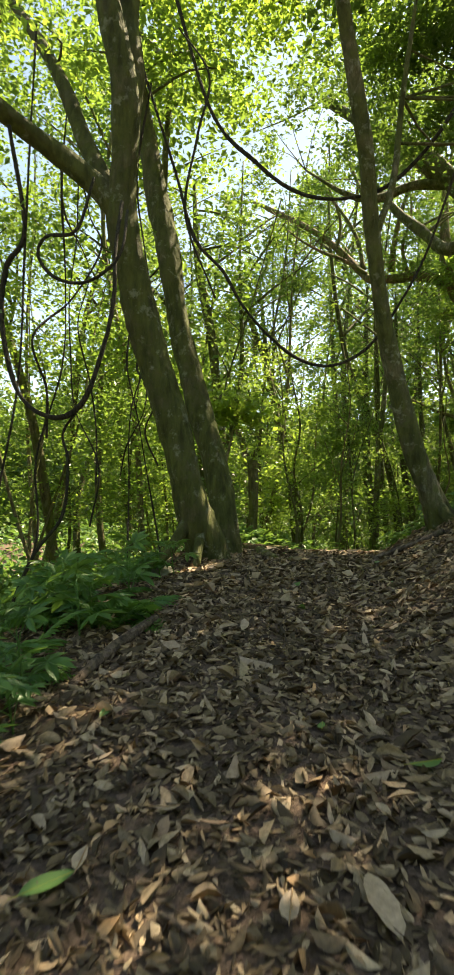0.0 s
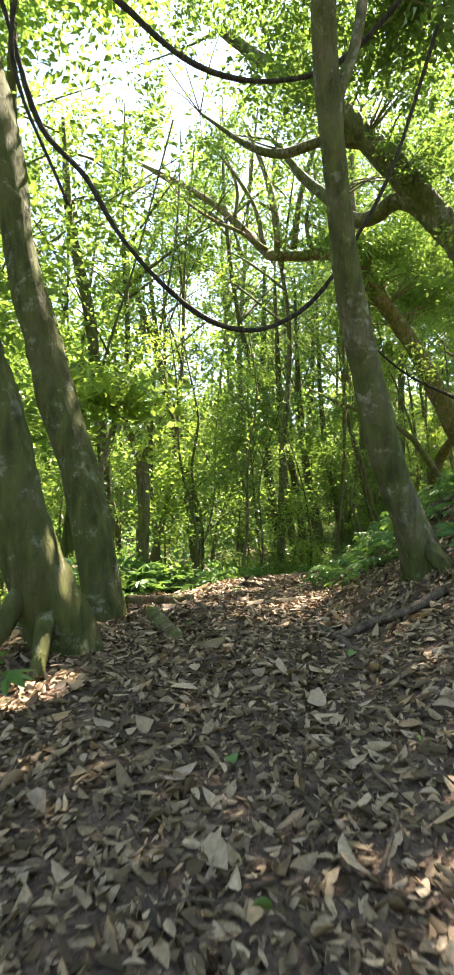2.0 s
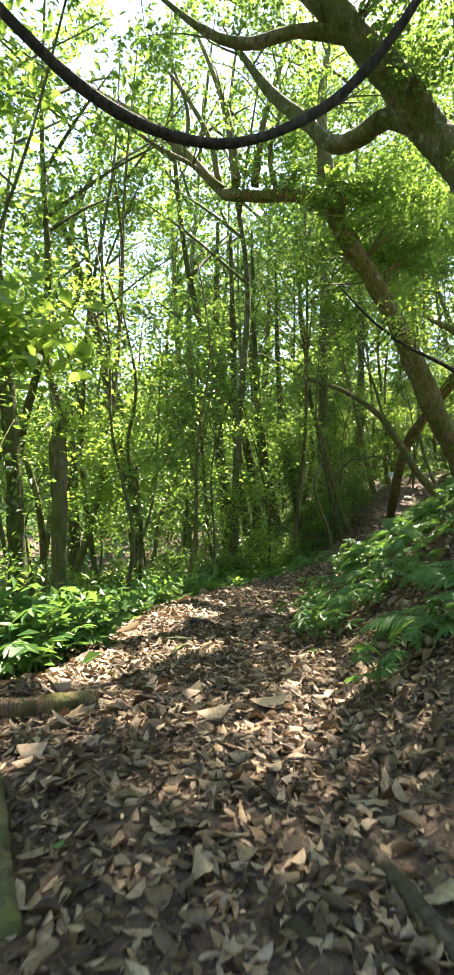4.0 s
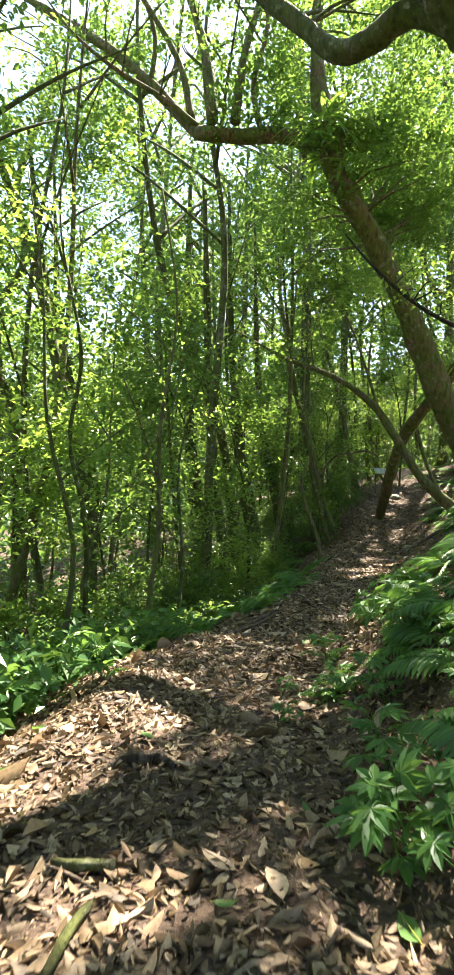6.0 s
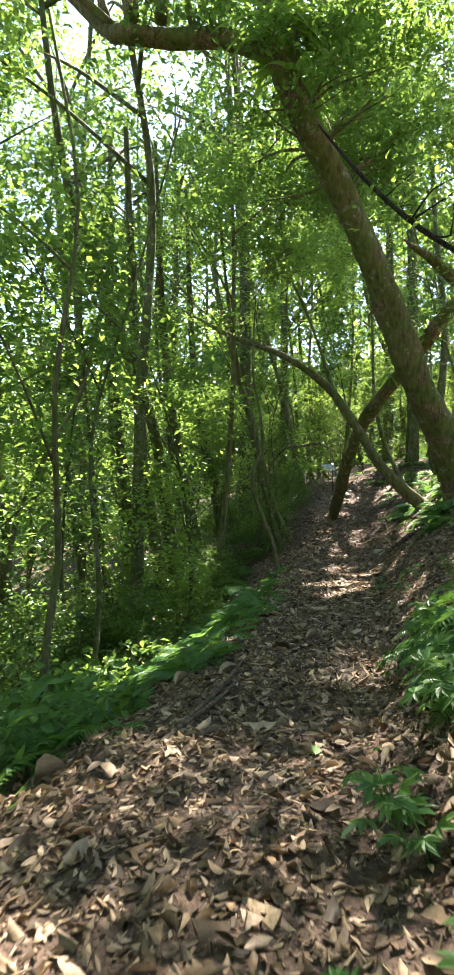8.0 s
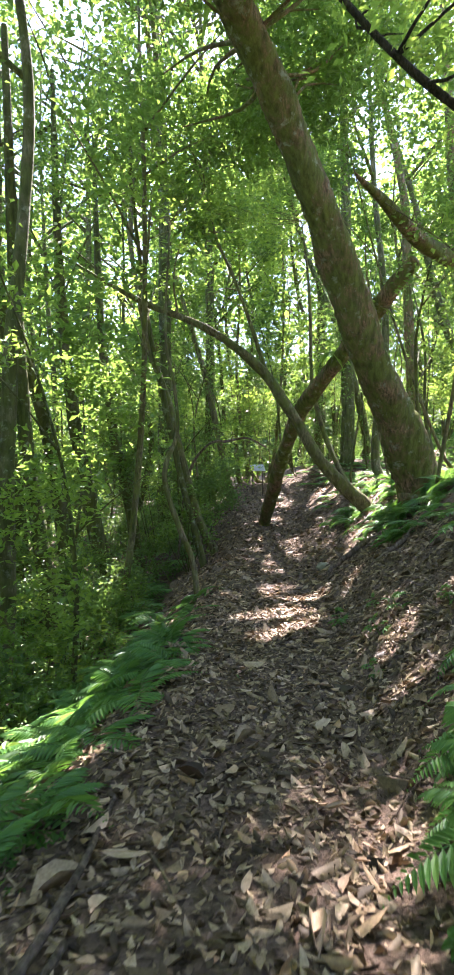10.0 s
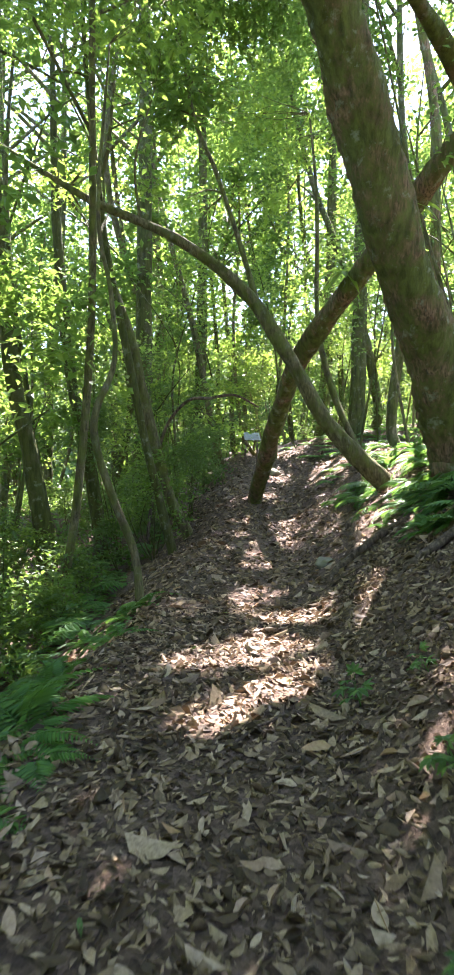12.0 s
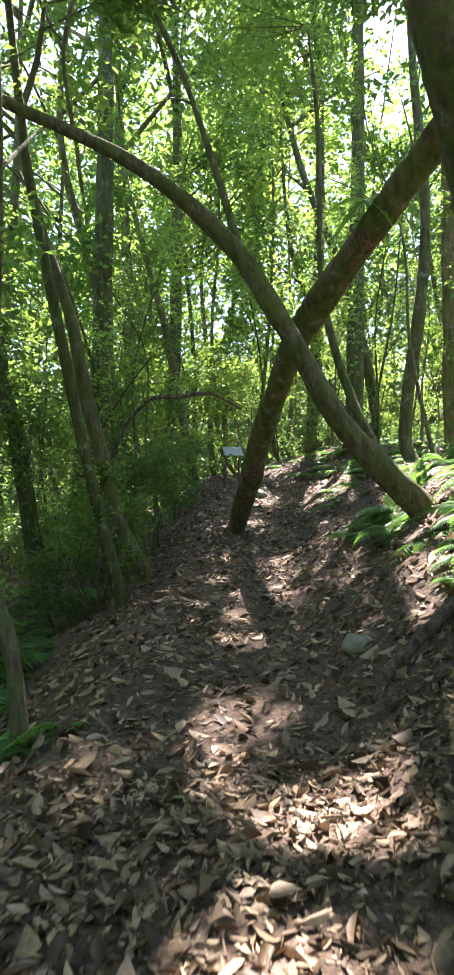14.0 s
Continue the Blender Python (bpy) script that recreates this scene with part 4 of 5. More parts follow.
def plant_floor():
    rng = np.random.default_rng(77)
    shapes = [frond_mesh(k, L, 13) for k, L in enumerate((.7, .8, .9, .75))]
    fronds = [mesh_from("frond", *frond_mesh(k, L, 21), FERN) for k, L in enumerate((.7, .8, .9, .75))]
    ferns = [fern(300 + k, fronds) for k in range(5)]
    leaf_meshes = [compound_leaf(400 + k) for k in range(4)]
    v, f = tube([(0, 0, -.05, .007), (.01, .01, .18, .006), (.0, .02, .38, .003)], sides=5, step=.08, rough=.05)
    stalk = mesh_from("stalk", v, f, FERN, True)
    herbs = [herb(500 + k, leaf_meshes, stalk) for k in range(4)]
    used = set()

    def place(pool, n, off, ys, size, only=None):
        k = 0
        for _ in range(n * 30):
            if k >= n:
                break
            y = rng.uniform(*ys)
            d = rng.uniform(*off)
            x = path_x(y) + d
            if only and not only(x, y, d):
                continue
            k += 1
            sc = rng.uniform(*size)
            e = .3
            tilt_x = math.degrees(math.atan2(up(x, y + e) - up(x, y - e), 2 * e)) * .6
            tilt_y = -math.degrees(math.atan2(up(x + e, y) - up(x - e, y), 2 * e)) * .6
            m = pose(x, y, up(x, y, -.02), tilt_x, tilt_y, 0) @ pose(0, 0, 0, 0, 0, rng.uniform(0, 360)) @ Matrix.Diagonal((sc, sc, sc, 1))
            src = pool[int(rng.integers(len(pool)))]
            t = src if src.name not in used else copy_thing(src, m)
            used.add(src.name)
            t.matrix_basis = m

    # the rising bank
    place(ferns, 22, (1.1, 3.0), (8.2, 12.5), (.6, .95))
    place(herbs, 72, (.55, 2.3), (8.0, 12.8), (.45, .8), lambda x, y, d: d > .65 + .25 * math.sin(y * 2.3))
    place(ferns, 76, (.65, 2.6), (12.5, 16.2), (.42, .72), lambda x, y, d: d > .7 + .25 * math.sin(y * 1.7) + .5 * (y < 14))
    place(herbs, 16, (.75, 1.5), (12.8, 15.5), (.4, .7))
    place(ferns, 44, (1.5, 3.3), (20.8, 26.5), (.5, .9), lambda x, y, d: d > 1.6 + .25 * math.sin(y * 1.9))
    place(ferns, 10, (1.3, 2.6), (5.2, 8.3), (.45, .7), lambda x, y, d: d > 1.5)
    place(herbs, 8, (1.0, 1.8), (1.5, 5.5), (.4, .6))
    place(ferns, 8, (1.6, 2.4), (20.4, 22.6), (.35, .6))
    place(herbs, 9, (.7, 1.6), (15, 19.5), (.3, .5))
    place(herbs, 13, (.3, .75), (11.2, 12.0), (.32, .5))
    # the falling slope
    place(herbs, 84, (-3.6, -1.15), (9.2, 14.2), (.7, 1.15))
    place(herbs, 14, (-5.0, -2.2), (8.5, 16), (.8, 1.3))
    place(herbs, 18, (-2.1, -1.25), (9.0, 10.6), (.9, 1.4))
    place(ferns, 46, (-2.6, -1.0), (15.2, 19.6), (.5, .8), lambda x, y, d: d < -1.1 + .2 * math.sin(y * 2.1))
    place(ferns, 56, (-2.9, -.95), (13.2, 20.5), (.5, .85), lambda x, y, d: d < -1.0 + .2 * math.sin(y * 2.1))
    place(ferns, 22, (-3.4, -1.1), (1.8, 5.5), (.55, .9), lambda x, y, d: d < -1.0 - .06 * y)
    place(herbs, 64, (-3.4, -1.1), (1.4, 5.8), (.7, 1.2), lambda x, y, d: d < -1.0 - .06 * y)
    place(herbs, 14, (-3.2, -1.75), (7.4, 9.4), (.6, .9))
    place(ferns, 20, (-1.9, -.9), (18.6, 22.4), (.45, .75))
    place(ferns, 18, (-2.0, -1.0), (16.8, 19.2), (.55, .85))

    def bed(n, off, ys, size, label):
        """Ferns further off, as one bed."""
        vs, fs, k = [], [], 0
        for _ in range(n):
            y = rng.uniform(*ys)
            x, sc, m = path_x(y) + rng.uniform(*off), rng.uniform(*size), int(rng.integers(5, 8))
            for i in range(m):
                v, f = shapes[int(rng.integers(4))]
                a = 6.283 * i / m + rng.normal(0, .25)
                c, t = math.cos(a), math.sin(a)
                vs.append(v @ np.array([[c, t, 0], [-t, c, 0], [0, 0, 1]]) * sc + (x, y, up(x, y)))
                fs.append(f + k)
                k += len(v)
        tagged(new("fern_bed", mesh_from("fern_bed", np.vstack(vs), np.vstack(fs), FERN)), label, "fern", kind="stuff")
    bed(70, (-7.5, -2.2), (12, 28), (.8, 1.3), "bed of green ferns down the slope")
    bed(28, (2.0, 3.6), (16, 22), (.5, .9), "bed of green ferns on the upper bank")
    bed(40, (-5.0, -2.0), (18, 31), (.6, 1.0), "bed of green ferns below the path edge")
    bed(44, (2.6, 9.0), (22, 38), (.7, 1.2), "bed of green ferns up the bank")
    bed(70, (1.3, 6.0), (27, 42), (.5, .9), "bed of low ferns beside the far path")


plant_floor()


# ---------------------------------------------------------------- shrubs
def shrub_layer():
    """Low leafy growth that fills the wood between the trunks."""
    rng = np.random.default_rng(15)

    def shrub(x, y, h, w, mat, size, n):
        base = np.array((x, y, up(x, y)))
        t = thing("shrub", base, "loose green shrub of small leaves in the wood", "shrub", "shrubs of the undergrowth")
        tips = crown_tips(rng, base + (0, 0, h * .55), (w, w, h * .5), n, .1)
        tips[:, 2] = np.maximum(tips[:, 2], base[2] + .1)
        for i in range(3):
            e = tips[int(rng.integers(len(tips)))]
            stem("stalk", [(*(base - (0, 0, .1)), .016), (*((base + e) / 2 + rng.normal(0, .08, 3)), .011), (*e, .004)], BARK_DARK, t, base, sides=5, step=.25, rough=.1, seed=i)
        crown("crown", rng, tips, 20, .15, size, mat, t, base)
    count = 0
    while count < 96:
        y = rng.uniform(12, 44)
        left = rng.random() < .7
        d = rng.uniform(-11, -3.0) if left else rng.uniform(3.8, 10)
        if not left and y < 19:
            continue
        shrub(path_x(y) + d, y, rng.uniform(.7, 1.9), rng.uniform(.6, 1.2), [CANOPY, DARK, BRIGHT, CANOPY][count % 4], .085, 30)
        count += 1
    for k in range(46):
        y = rng.uniform(17.5, 36)
        shrub(path_x(y) + rng.uniform(-6.0, -2.9 if y < 26 else -1.9), y, rng.uniform(.8, 2.2), rng.uniform(.6, 1.0), [DARK, CANOPY, DARK][k % 3], .09, 40)
    for x, y, h, w in ((2.8, 29.7, 4.6, 1.1), (1.5, 29.2, 4.2, 1.1), (3.0, 29.3, 2.4, .8), (3.4, 30.8, 3.0, 1.0), (2.2, 32, 3.4, 1.2), (4.2, 33.4, 2.6, .9), (8.6, 37, 2.6, 1.6), (6.2, 39, 3.0, 1.6), (10, 35, 2.4, 1.4), (3.6, 36, 4.0, 1.6)):
        shrub(x, y, h, w, DARK, .09, 70)


shrub_layer()


def undergrowth():
    """Low leaves that hide the ground of the wood away from the path."""
    rng = np.random.default_rng(33)
    y = rng.uniform(-4, 44, 2200)
    side = rng.random(len(y)) < .68
    x = path_x(y) + np.where(side, rng.uniform(-17, -3.3, len(y)), rng.uniform(4.2, 15, len(y)))
    tips = np.stack([x, y, land(x, y) + rng.uniform(.08, .6, len(y))], -1)
    y = rng.uniform(3, 18, 700)
    x = path_x(y) + rng.uniform(-11, -3.4, len(y))
    tips = np.vstack([tips, np.stack([x, y, land(x, y) + rng.uniform(.1, .8, len(y))], -1)])
    y = rng.uniform(8.0, 15.5, 800)
    x = path_x(y) + rng.uniform(-5.2, -1.75, len(y))
    tips = np.vstack([tips, np.stack([x, y, land(x, y) + rng.uniform(.08, .45, len(y))], -1)])
    v, f = leaves(sprays(rng, tips, 17, .26, .5), rng, .14, fine=False, gaps=False)
    y = rng.uniform(-2, 66, 1500)
    x = path_x(y) + np.where(rng.random(len(y)) < .78, rng.uniform(-46, -11, len(y)), rng.uniform(12, 30, len(y)))
    tips = np.stack([x, y, land(x, y) + rng.uniform(.1, 1.8, len(y))], -1)
    v2, f2 = leaves(sprays(rng, tips, 16, .8, .4), rng, .5, fine=False, gaps=False)
    v, f = np.vstack([v, v2]), np.vstack([f, f2 + len(v)])
    tagged(new("undergrowth", mesh_from("undergrowth", v, f, HERB)), "low green undergrowth covering the wood floor", "undergrowth", kind="stuff")


undergrowth()


# ---------------------------------------------------------------- dead wood, roots, stones and the board
def lying(name, label, category, nodes, mat, seed, group="", rough=.14, sides=10):
    """A piece of wood on the ground; nodes are (x, y, lift of its middle, radius)."""
    pts = [(x, y, up(x, y) + z, r) for x, y, z, r in nodes]
    base = np.array(pts[0][:3])
    v, f = tube(pts, sides=sides, step=.05, rough=rough, seed=seed)
    ob = new(name, mesh_from(name, v - base, f, mat, True))
    ob.location = base
    return tagged(ob, label, category, group)


lying("log", "short mossy log lying in the leaf litter", "log", [(-2.03, 7.47, .02, .045), (-1.85, 7.1, .03, .06), (-1.6, 6.65, .0, .05)], BARK_MOSS, 1)
lying("log", "pale broken log at the edge of the path", "log", [(-2.4, 7.95, .04, .045), (-2.07, 8.1, .05, .05), (-1.8, 8.25, .04, .045)], BARK_RED, 2)
lying("branch", "short dark rotten branch on the path", "branch", [(-1.7, 10.62, .01, .018), (-1.6, 10.74, .03, .03), (-1.5, 10.72, .04, .034), (-1.42, 10.78, .03, .03), (-1.33, 10.7, .01, .016)], DEAD_WOOD, 3, rough=.3)
lying("root", "dark root crossing the leaf litter", "root", [(-.6, 7.0, .0, .03), (-.53, 6.76, .01, .03), (-.43, 6.4, .01, .036), (-.4, 6.2, -.03, .03)], DEAD_WOOD, 4)
lying("branch", "dark fallen branch at the foot of the bank", "branch", [(-.45, 6.5, .03, .03), (-.25, 6.58, .05, .035), (0, 6.52, .05, .035), (.25, 6.6, .05, .03)], DEAD_WOOD, 5)
lying("root", "thick bare root curving out of the bank", "root", [(3.25, 21.75, -.03, .02), (3.4, 21.85, .06, .035), (3.65, 21.95, .1, .04), (4.0, 22.05, .08, .045), (4.4, 22.2, -.02, .04)], DEAD_WOOD, 6)
lying("root", "weathered root along the edge of the bank", "root", [(3.2, 20.2, 0, .02), (3.5, 20.35, .05, .035), (3.9, 20.4, .04, .04), (4.3, 20.6, 0, .03)], DEAD_WOOD, 7)
lying("branch", "dark fallen branch along the path edge", "branch", [(-1.68, 2.6, .02, .02), (-1.72, 3.0, .04, .03), (-1.75, 3.4, .05, .032), (-1.78, 3.8, .03, .025)], DEAD_WOOD, 8)
lying("branch", "long thin fallen branch at the fern edge", "branch", [(-1.35, 13.4, .02, .012), (-1.0, 14.1, .03, .016), (-.55, 15.1, .03, .018), (-.3, 16.0, .02, .01)], DEAD_WOOD, 9)


lying("branch", "short broken branch grown over with pale lichen", "branch", [(-1.68, 9.84, .02, .02), (-1.58, 9.8, .035, .024), (-1.46, 9.82, .03, .02)], BARK_GREY, 10, rough=.25)
lying("branch", "short broken branch grown over with pale lichen", "branch", [(-1.5, 9.6, .03, .016), (-1.53, 9.48, .04, .02), (-1.56, 9.33, .02, .018)], BARK_GREY, 11, rough=.25)
lying("branch", "thin dry fallen branch beside the ferns", "branch", [(-1.05, 14.0, .02, .012), (-.75, 14.5, .04, .016), (-.5, 15.0, .03, .012)], DEAD_WOOD, 12)


def sticks():
    rng = np.random.default_rng(21)
    for k in range(90):
        y = rng.uniform(.8, 27)
        x, a, L = path_x(y) + rng.uniform(-1.5, 1.3), rng.uniform(0, 6.28), rng.uniform(.12, .5)
        r, c, s = rng.uniform(.003, .009), math.cos(a), math.sin(a)
        lying("stick", "thin dry brown stick in the leaf litter", "stick", [(x, y, .015, r), (x + c * L * .5 + rng.normal(0, .02), y + s * L * .5, .03, r), (x + c * L, y + s * L, .015, r * .6)], DEAD_WOOD, k, "sticks on the path", .1, 6)


sticks()


def stone(x, y, r, seed, label):
    bm = bmesh.new()
    bmesh.ops.create_icosphere(bm, subdivisions=3, radius=r)
    for v in bm.verts:
        v.co *= 1 + .35 * noise.noise(v.co * (1.6 / r) + Vector((seed, 0, 0))) + .1 * noise.noise(v.co * (5 / r))
        v.co.z *= .65
    me = bpy.data.meshes.new("stone")
    bm.to_mesh(me)
    bm.free()
    me.materials.append(STONE)
    for p in me.polygons:
        p.use_smooth = True
    ob = new("stone", me)
    ob.location = (x, y, up(x, y, r * .2))
    tagged(ob, label, "stone")


stone(-2.45, 5.35, .13, 3, "pale mossy stone beside the tree roots")
stone(6.35, 33.2, .22, 8, "pale stone bedded in the far path")
stone(3.6, 22.6, .12, 5, "sunlit mossy stone on the bank")


def notice_board():
    t = thing("notice_board", (5.95, 34.2, up(5.95, 34.2)), "small pale weathered notice board on two posts", "sign")
    h = 2.72 - up(5.95, 34.2)
    for dx in (-.2, .2):
        v, f = tube([(dx, 0, -.1, .03), (dx, 0, h + .05, .028)], sides=8, step=.2, rough=.04)
        child("post", mesh_from("post", v, f, DEAD_WOOD, True), t)
    bm = bmesh.new()
    bmesh.ops.create_cube(bm, size=1, matrix=Matrix.LocRotScale((0, -.05, h), Euler((radians(-35), 0, radians(8))), (.56, .03, .3)))
    bmesh.ops.bevel(bm, geom=bm.edges, offset=.006, segments=1, affect="EDGES")
    me = bpy.data.meshes.new("panel")
    bm.to_mesh(me)
    bm.free()
    me.materials.append(SIGN_MAT)
    child("panel", me, t, "pale grey sloping panel")


notice_board()
big_tree("dead_branch", "bare pale dead branch arching beside the far path", [("branch", [(2.0, 28.9, up(2.0, 28.9), .035), (2.3, 28.7, 2.2, .035), (2.82, 28.5, 3.1, .034), (3.4, 28.5, 3.22, .032), (3.95, 28.5, 3.3, .028), (4.5, 28.5, 3.05, .016)])], DEAD_WOOD, [], 97, 0, flare=0)


# hanging bird's-nest ferns high on the leaning tree
def nest_fern(x, y, z, seed, n=14, L=.8):
    rng = np.random.default_rng(seed)
    t = thing("nest_fern", (x, y, z), "bright strap-leaved fern perched high on a bough", "fern", "ferns perched on boughs")
    for k in range(n):
        a, rise = rng.uniform(0, 6.28), rng.uniform(-.35, .8)
        s = np.linspace(0, 1, 7)
        reach = L * rng.uniform(.6, 1.1)
        run = np.stack([s * reach * .8, 0 * s, reach * (rise * s - .55 * s ** 2)], -1)
        w = .055 * np.sin(np.pi * (s * .9 + .08))
        v = np.concatenate([run + np.stack([0 * s, w, .01 + 0 * s], -1), run, run - np.stack([0 * s, w, -.01 + 0 * s], -1)])
        i = np.arange(6)
        f = np.concatenate([np.stack([i, i + 1, i + 8, i + 7], -1), np.stack([i + 7, i + 8, i + 15, i + 14], -1)])
        ob = child("frond", mesh_from("frond", v, f, BRIGHT), t)
        ob.matrix_basis = pose(0, 0, 0, 0, 0, math.degrees(a))


nest_fern(.95, 20.0, 9.75, 1, 30, 1.4)
nest_fern(1.4, 20.2, 8.9, 2, 26, 1.3)
nest_fern(4.6, 24.3, 4.7, 3, 12, .55)
nest_fern(5.1, 23.2, 5.3, 4, 12, .5)
nest_fern(.2, 20.4, 10.3, 5, 14, .8)


# ---------------------------------------------------------------- leaf litter
def litter(name, n, ys, off, size, mat, seed, label="", spread=1.0, thick=.02):
    """Curled dead leaves strewn over the ground, as vertex and face arrays."""
    rng = np.random.default_rng(seed)
    y = rng.uniform(*ys, n)
    d = rng.uniform(*off, n) * spread
    if ys[0] > 8 and size < .07:
        worn = (np.abs(d) > .16 + .22 * rng.random(n)) | (rng.random(n) < .88)
        y, d = y[worn], d[worn]
        n = len(y)
    x = path_x(y) + d
    L = size * np.exp(np.clip(rng.normal(0, .42, n), -.9, .72))
    z = land(x, y) + rng.uniform(.002, thick, n)
    e = .05
    nx, ny = -(land(x + e, y) - land(x - e, y)) / (2 * e), -(land(x, y + e) - land(x, y - e)) / (2 * e)
    nrm = np.stack([nx, ny, np.ones(n)], -1) + rng.normal(0, .4, (n, 3))
    nrm /= np.linalg.norm(nrm, axis=1, keepdims=True)
    a = rng.uniform(0, 2 * np.pi, n)
    d0 = np.stack([np.cos(a), np.sin(a), 0 * a], -1)
    w = np.cross(nrm, d0)
    w /= np.linalg.norm(w, axis=1, keepdims=True)
    d0 = np.cross(w, nrm)
    W = (L * rng.uniform(.10, .25, n))[:, None]
    curl, cup = (L * rng.normal(.10, .22, n))[:, None], (L * rng.normal(.05, .10, n))[:, None]
    bow = (L * rng.normal(0, .09, n))[:, None]
    c, L = np.stack([x, y, z], -1), L[:, None]

    def edge(s, k, sgn):
        jag = 1 + rng.normal(0, .16, (n, 1))
        return c + d0 * L * s + w * (sgn * W * k * jag + bow * (1 - 4 * s * s)) + nrm * (cup * k + curl * (2 * s) ** 2 - curl * .5)
    v = np.stack([edge(-.5, 0, 1), edge(-.26, .85, 1), edge(.02, 1.0, 1), edge(.28, .62, 1), edge(.5, 0, 1),
                  edge(.28, .62, -1), edge(.02, 1.0, -1), edge(-.26, .85, -1)], 1)
    return v, mat


HALVES = np.array([[0, 1, 2, 3, 4], [0, 4, 5, 6, 7]])


def litter_sheet(label, *args, **more):
    v, mat = litter("leaf_litter", *args, label=label, **more)
    n = len(v)
    me = mesh_from("leaf_litter", v.reshape(-1, 3), (HALVES[None] + 8 * np.arange(n)[:, None, None]).reshape(-1, 5), mat, True)
    tagged(new("leaf_litter", me), label, "leaf litter", kind="stuff")


litter_sheet("brown dead leaves thick on the near path", 43000, (.2, 9.5), (-2.3, 2.1), .052, LITTER, 1)
litter_sheet("brown dead leaves thick on the path", 46000, (9.0, 21.5), (-1.7, 2.3), .047, LITTER, 2)
litter_sheet("brown dead leaves on the far path and bank", 20000, (20.5, 36), (-2.2, 3.6), .066, LITTER, 3)
litter_sheet("larger dry tan leaves scattered over the litter", 3600, (.3, 25), (-1.9, 2.1), .07, LITTER_PALE, 4, thick=.03)
litter_sheet("dead leaves under the undergrowth", 5000, (2, 34), (-8, 8), .11, LITTER, 5)


def crumbs():
    """Broken bits of leaf and bark between the leaves."""
    rng = np.random.default_rng(91)
    n = 45000
    y = rng.uniform(.3, 22, n)
    x = path_x(y) + rng.uniform(-1.9, 1.9, n)
    c = np.stack([x, y, land(x, y) + rng.uniform(.002, .012, n)], -1)[:, None]
    o = rng.normal(0, 1, (n, 3, 3)) * np.array([.012, .012, .006])
    v = (c + o).reshape(-1, 3)
    tagged(new("leaf_crumbs", mesh_from("leaf_crumbs", v, np.arange(3 * n).reshape(-1, 3), LITTER)), "crumbled leaf and bark bits on the soil", "leaf litter", kind="stuff")


crumbs()


def single_leaves():
    """The larger leaves that lie on top, one by one, on the ground that they belong to."""
    for mat, n, ys, size, seed in ((LITTER_PALE, 120, (.9, 9.5), .098, 6), (LITTER_PALE, 120, (9.5, 22), .092, 7), (GREEN_FALLEN, 24, (1.0, 22), .06, 8)):
        v, _ = litter("leaf", n, ys, (-1.5, 1.5), size, mat, seed, "", thick=.03)
        for q in v:
            c = q.mean(0)
            q = q - c
            ob = new("leaf", mesh_from("leaf", q, HALVES, mat, True))
            ob.location = c + (0, 0, .012)
            ob.parent = ground


single_leaves()


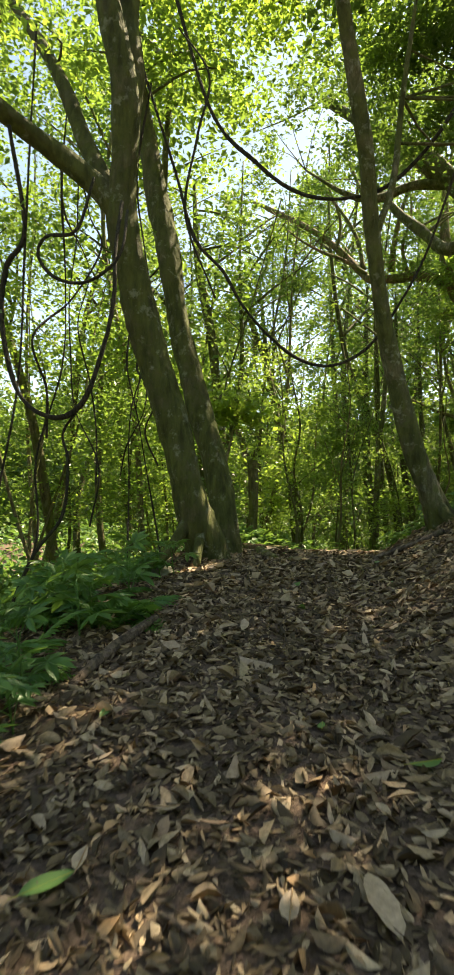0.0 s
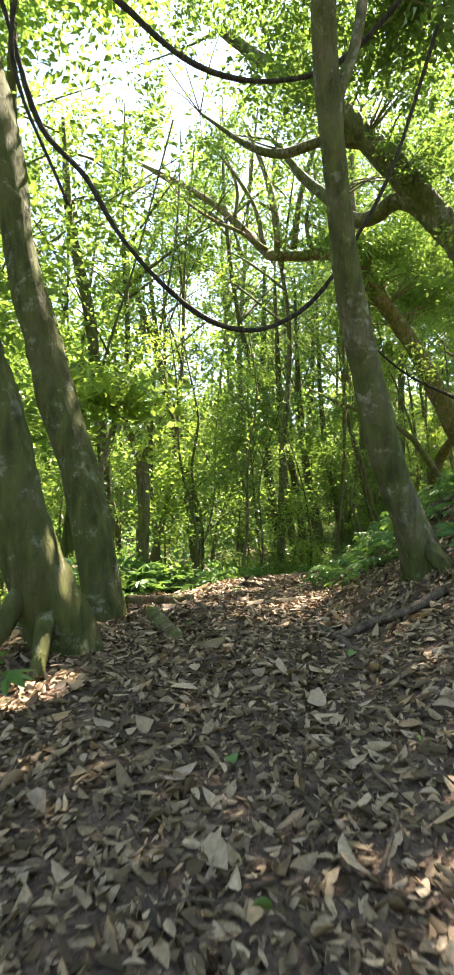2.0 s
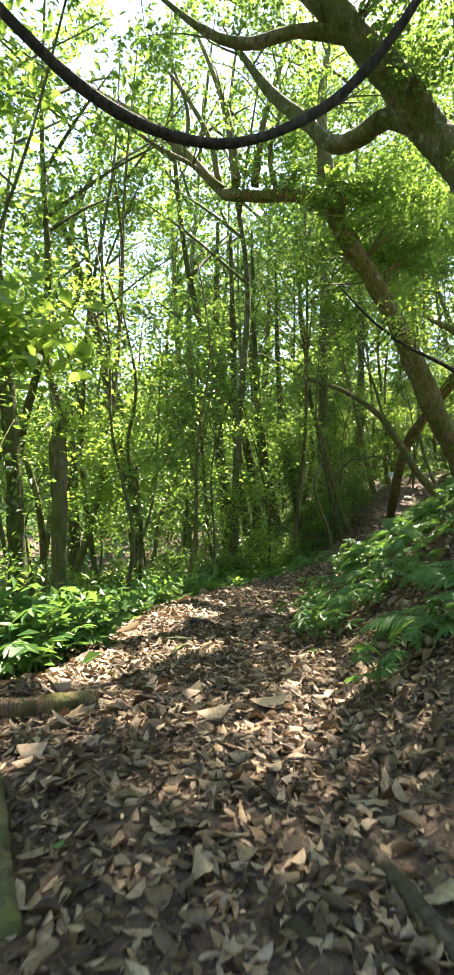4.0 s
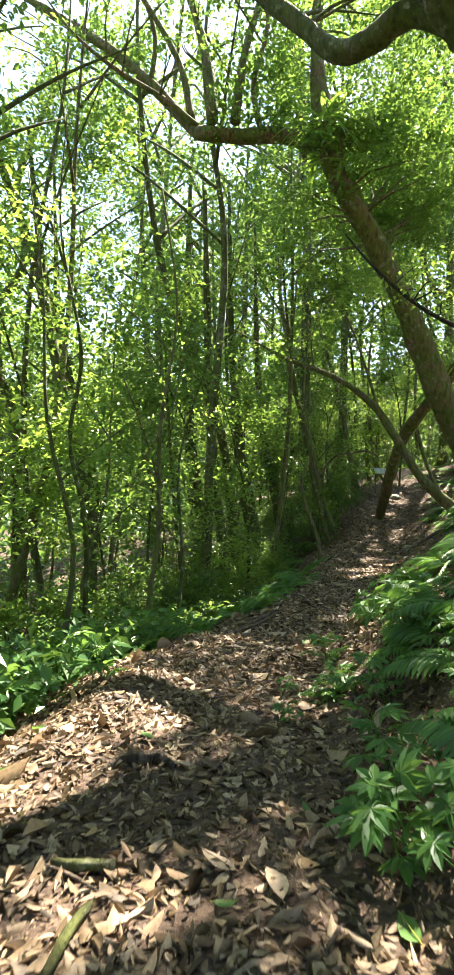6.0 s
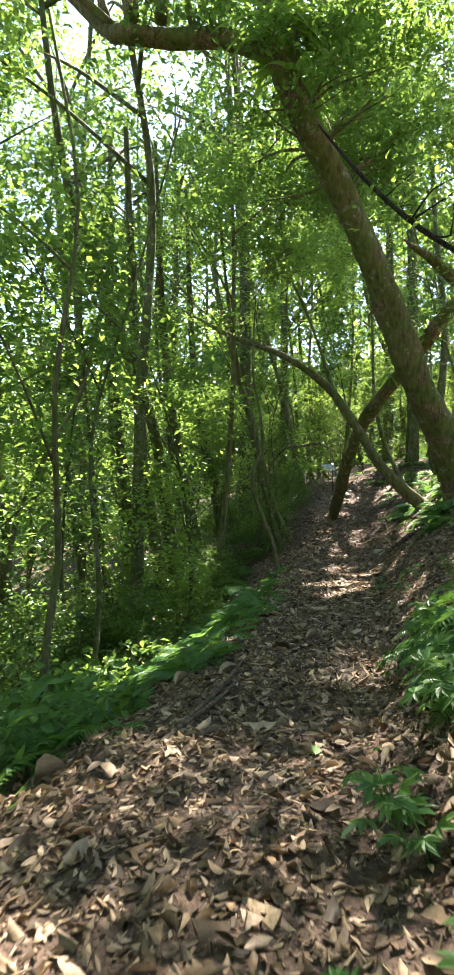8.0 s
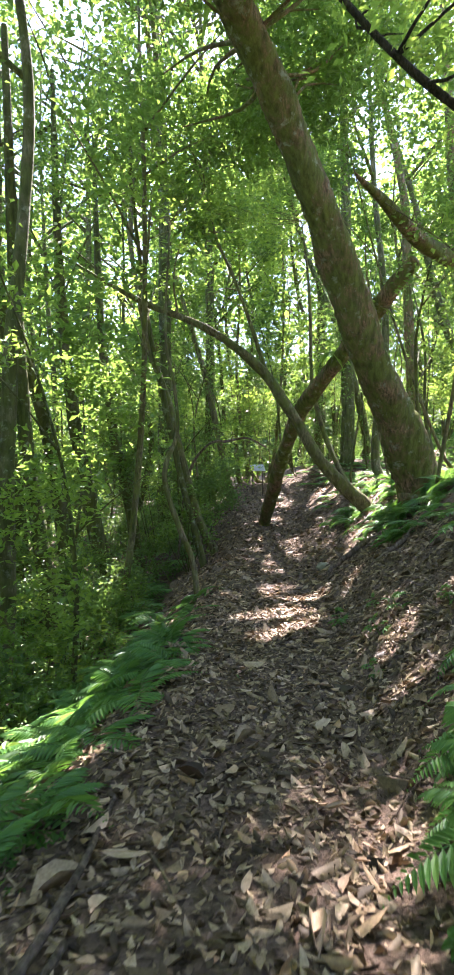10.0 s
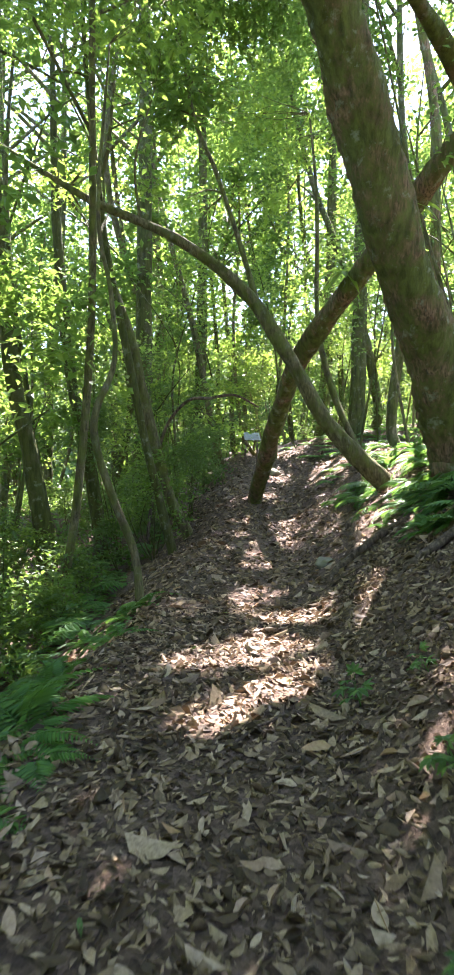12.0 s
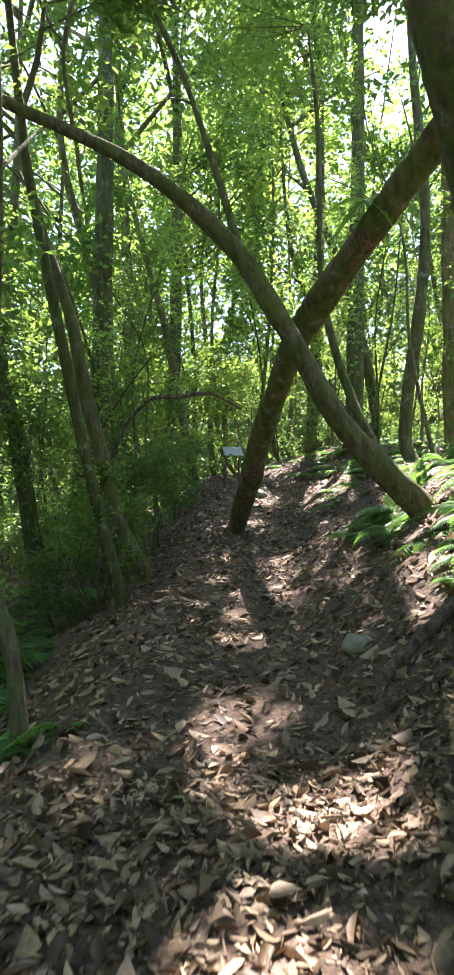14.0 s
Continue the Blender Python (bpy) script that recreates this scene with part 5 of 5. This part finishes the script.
def broad_leaf(x, y, length, turn, mat, seed):
    """A broad fallen leaf with a stalk, a raised midrib and curled edges."""
    rng = np.random.default_rng(seed)
    s = np.linspace(0, 1, 8)
    half = length * rng.uniform(.19, .25) * np.sin(np.pi * s ** .85) ** .8 * (1 + rng.normal(0, .06, 8))
    bend, cup = rng.normal(0, .05), rng.uniform(.1, .4)
    mid = np.stack([(s - .5) * length, bend * length * np.sin(np.pi * s), length * rng.uniform(-.05, .12) * (2 * s - 1) ** 2], -1)
    side = np.stack([0 * s, half, half * cup], -1)
    other = side * (1, -1, 1 + rng.normal(0, .4))
    i = np.arange(7)
    v = np.vstack([mid + side, mid, mid + other])
    f = np.concatenate([np.stack([i + 8, i + 9, i + 1, i], -1), np.stack([i + 16, i + 17, i + 9, i + 8], -1)])
    tv, tf = tube([(*(mid[0] - (length * .14, 0, -.004)), .0018), (*mid[0], .002), (*mid[7], .0008)], sides=4, step=length / 6, rough=0)
    ob = new("leaf", mesh_from("leaf", np.vstack([v, tv]), np.vstack([f, tf + len(v)]), mat, True))
    e = .06
    ob.matrix_basis = pose(x, y, up(x, y, .03), math.degrees(math.atan((up(x, y + e) - up(x, y - e)) / (2 * e))), -math.degrees(math.atan((up(x + e, y) - up(x - e, y)) / (2 * e))), 0) @ pose(0, 0, 0, rng.normal(0, 9), rng.normal(0, 7), turn)
    ob.parent = ground


for k, (x, y, length, turn, mat) in enumerate((
        (-1.01, 1.47, .17, 53, GREEN_FALLEN), (-.96, 1.57, .09, 98, LITTER_PALE), (-.09, 1.63, .21, 118, LITTER_PALE), (-1.35, 2.37, .09, 88, GREEN_FALLEN), (-.39, 2.49, .08, 98, GREEN_FALLEN),
        (.02, 2.31, .15, 38, GREEN_FALLEN), (-.80, 1.82, .09, 28, LITTER_PALE), (-.32, 1.54, .12, 98, LITTER_PALE), (-1.32, 5.58, .16, 9, LITTER_PALE), (-.63, 5.85, .13, 124, LITTER_PALE),
        (-.42, 6.16, .12, 84, GREEN_FALLEN), (-1.34, 5.92, .14, 114, LITTER_PALE), (-1.10, 9.83, .15, 149, LITTER_PALE), (-.91, 9.72, .17, 104, LITTER_PALE), (-1.07, 9.60, .08, 0, GREEN_FALLEN),
        (-.52, 9.51, .15, 99, GREEN_FALLEN), (-.28, 13.58, .11, 72, GREEN_FALLEN), (-.48, 14.05, .13, 82, LITTER_PALE), (-.12, 13.64, .09, 7, LITTER_PALE), (-.29, 15.44, .19, 347, LITTER_PALE),
        (.04, 13.36, .15, 87, LITTER_PALE), (1.91, 18.29, .12, 351, LITTER_PALE), (1.55, 17.40, .10, 81, LITTER_PALE), (2.02, 21.24, .06, 344, GREEN_FALLEN), (2.87, 20.90, .13, 44, LITTER_PALE))):
    broad_leaf(x, y, length, turn, mat, 700 + k)
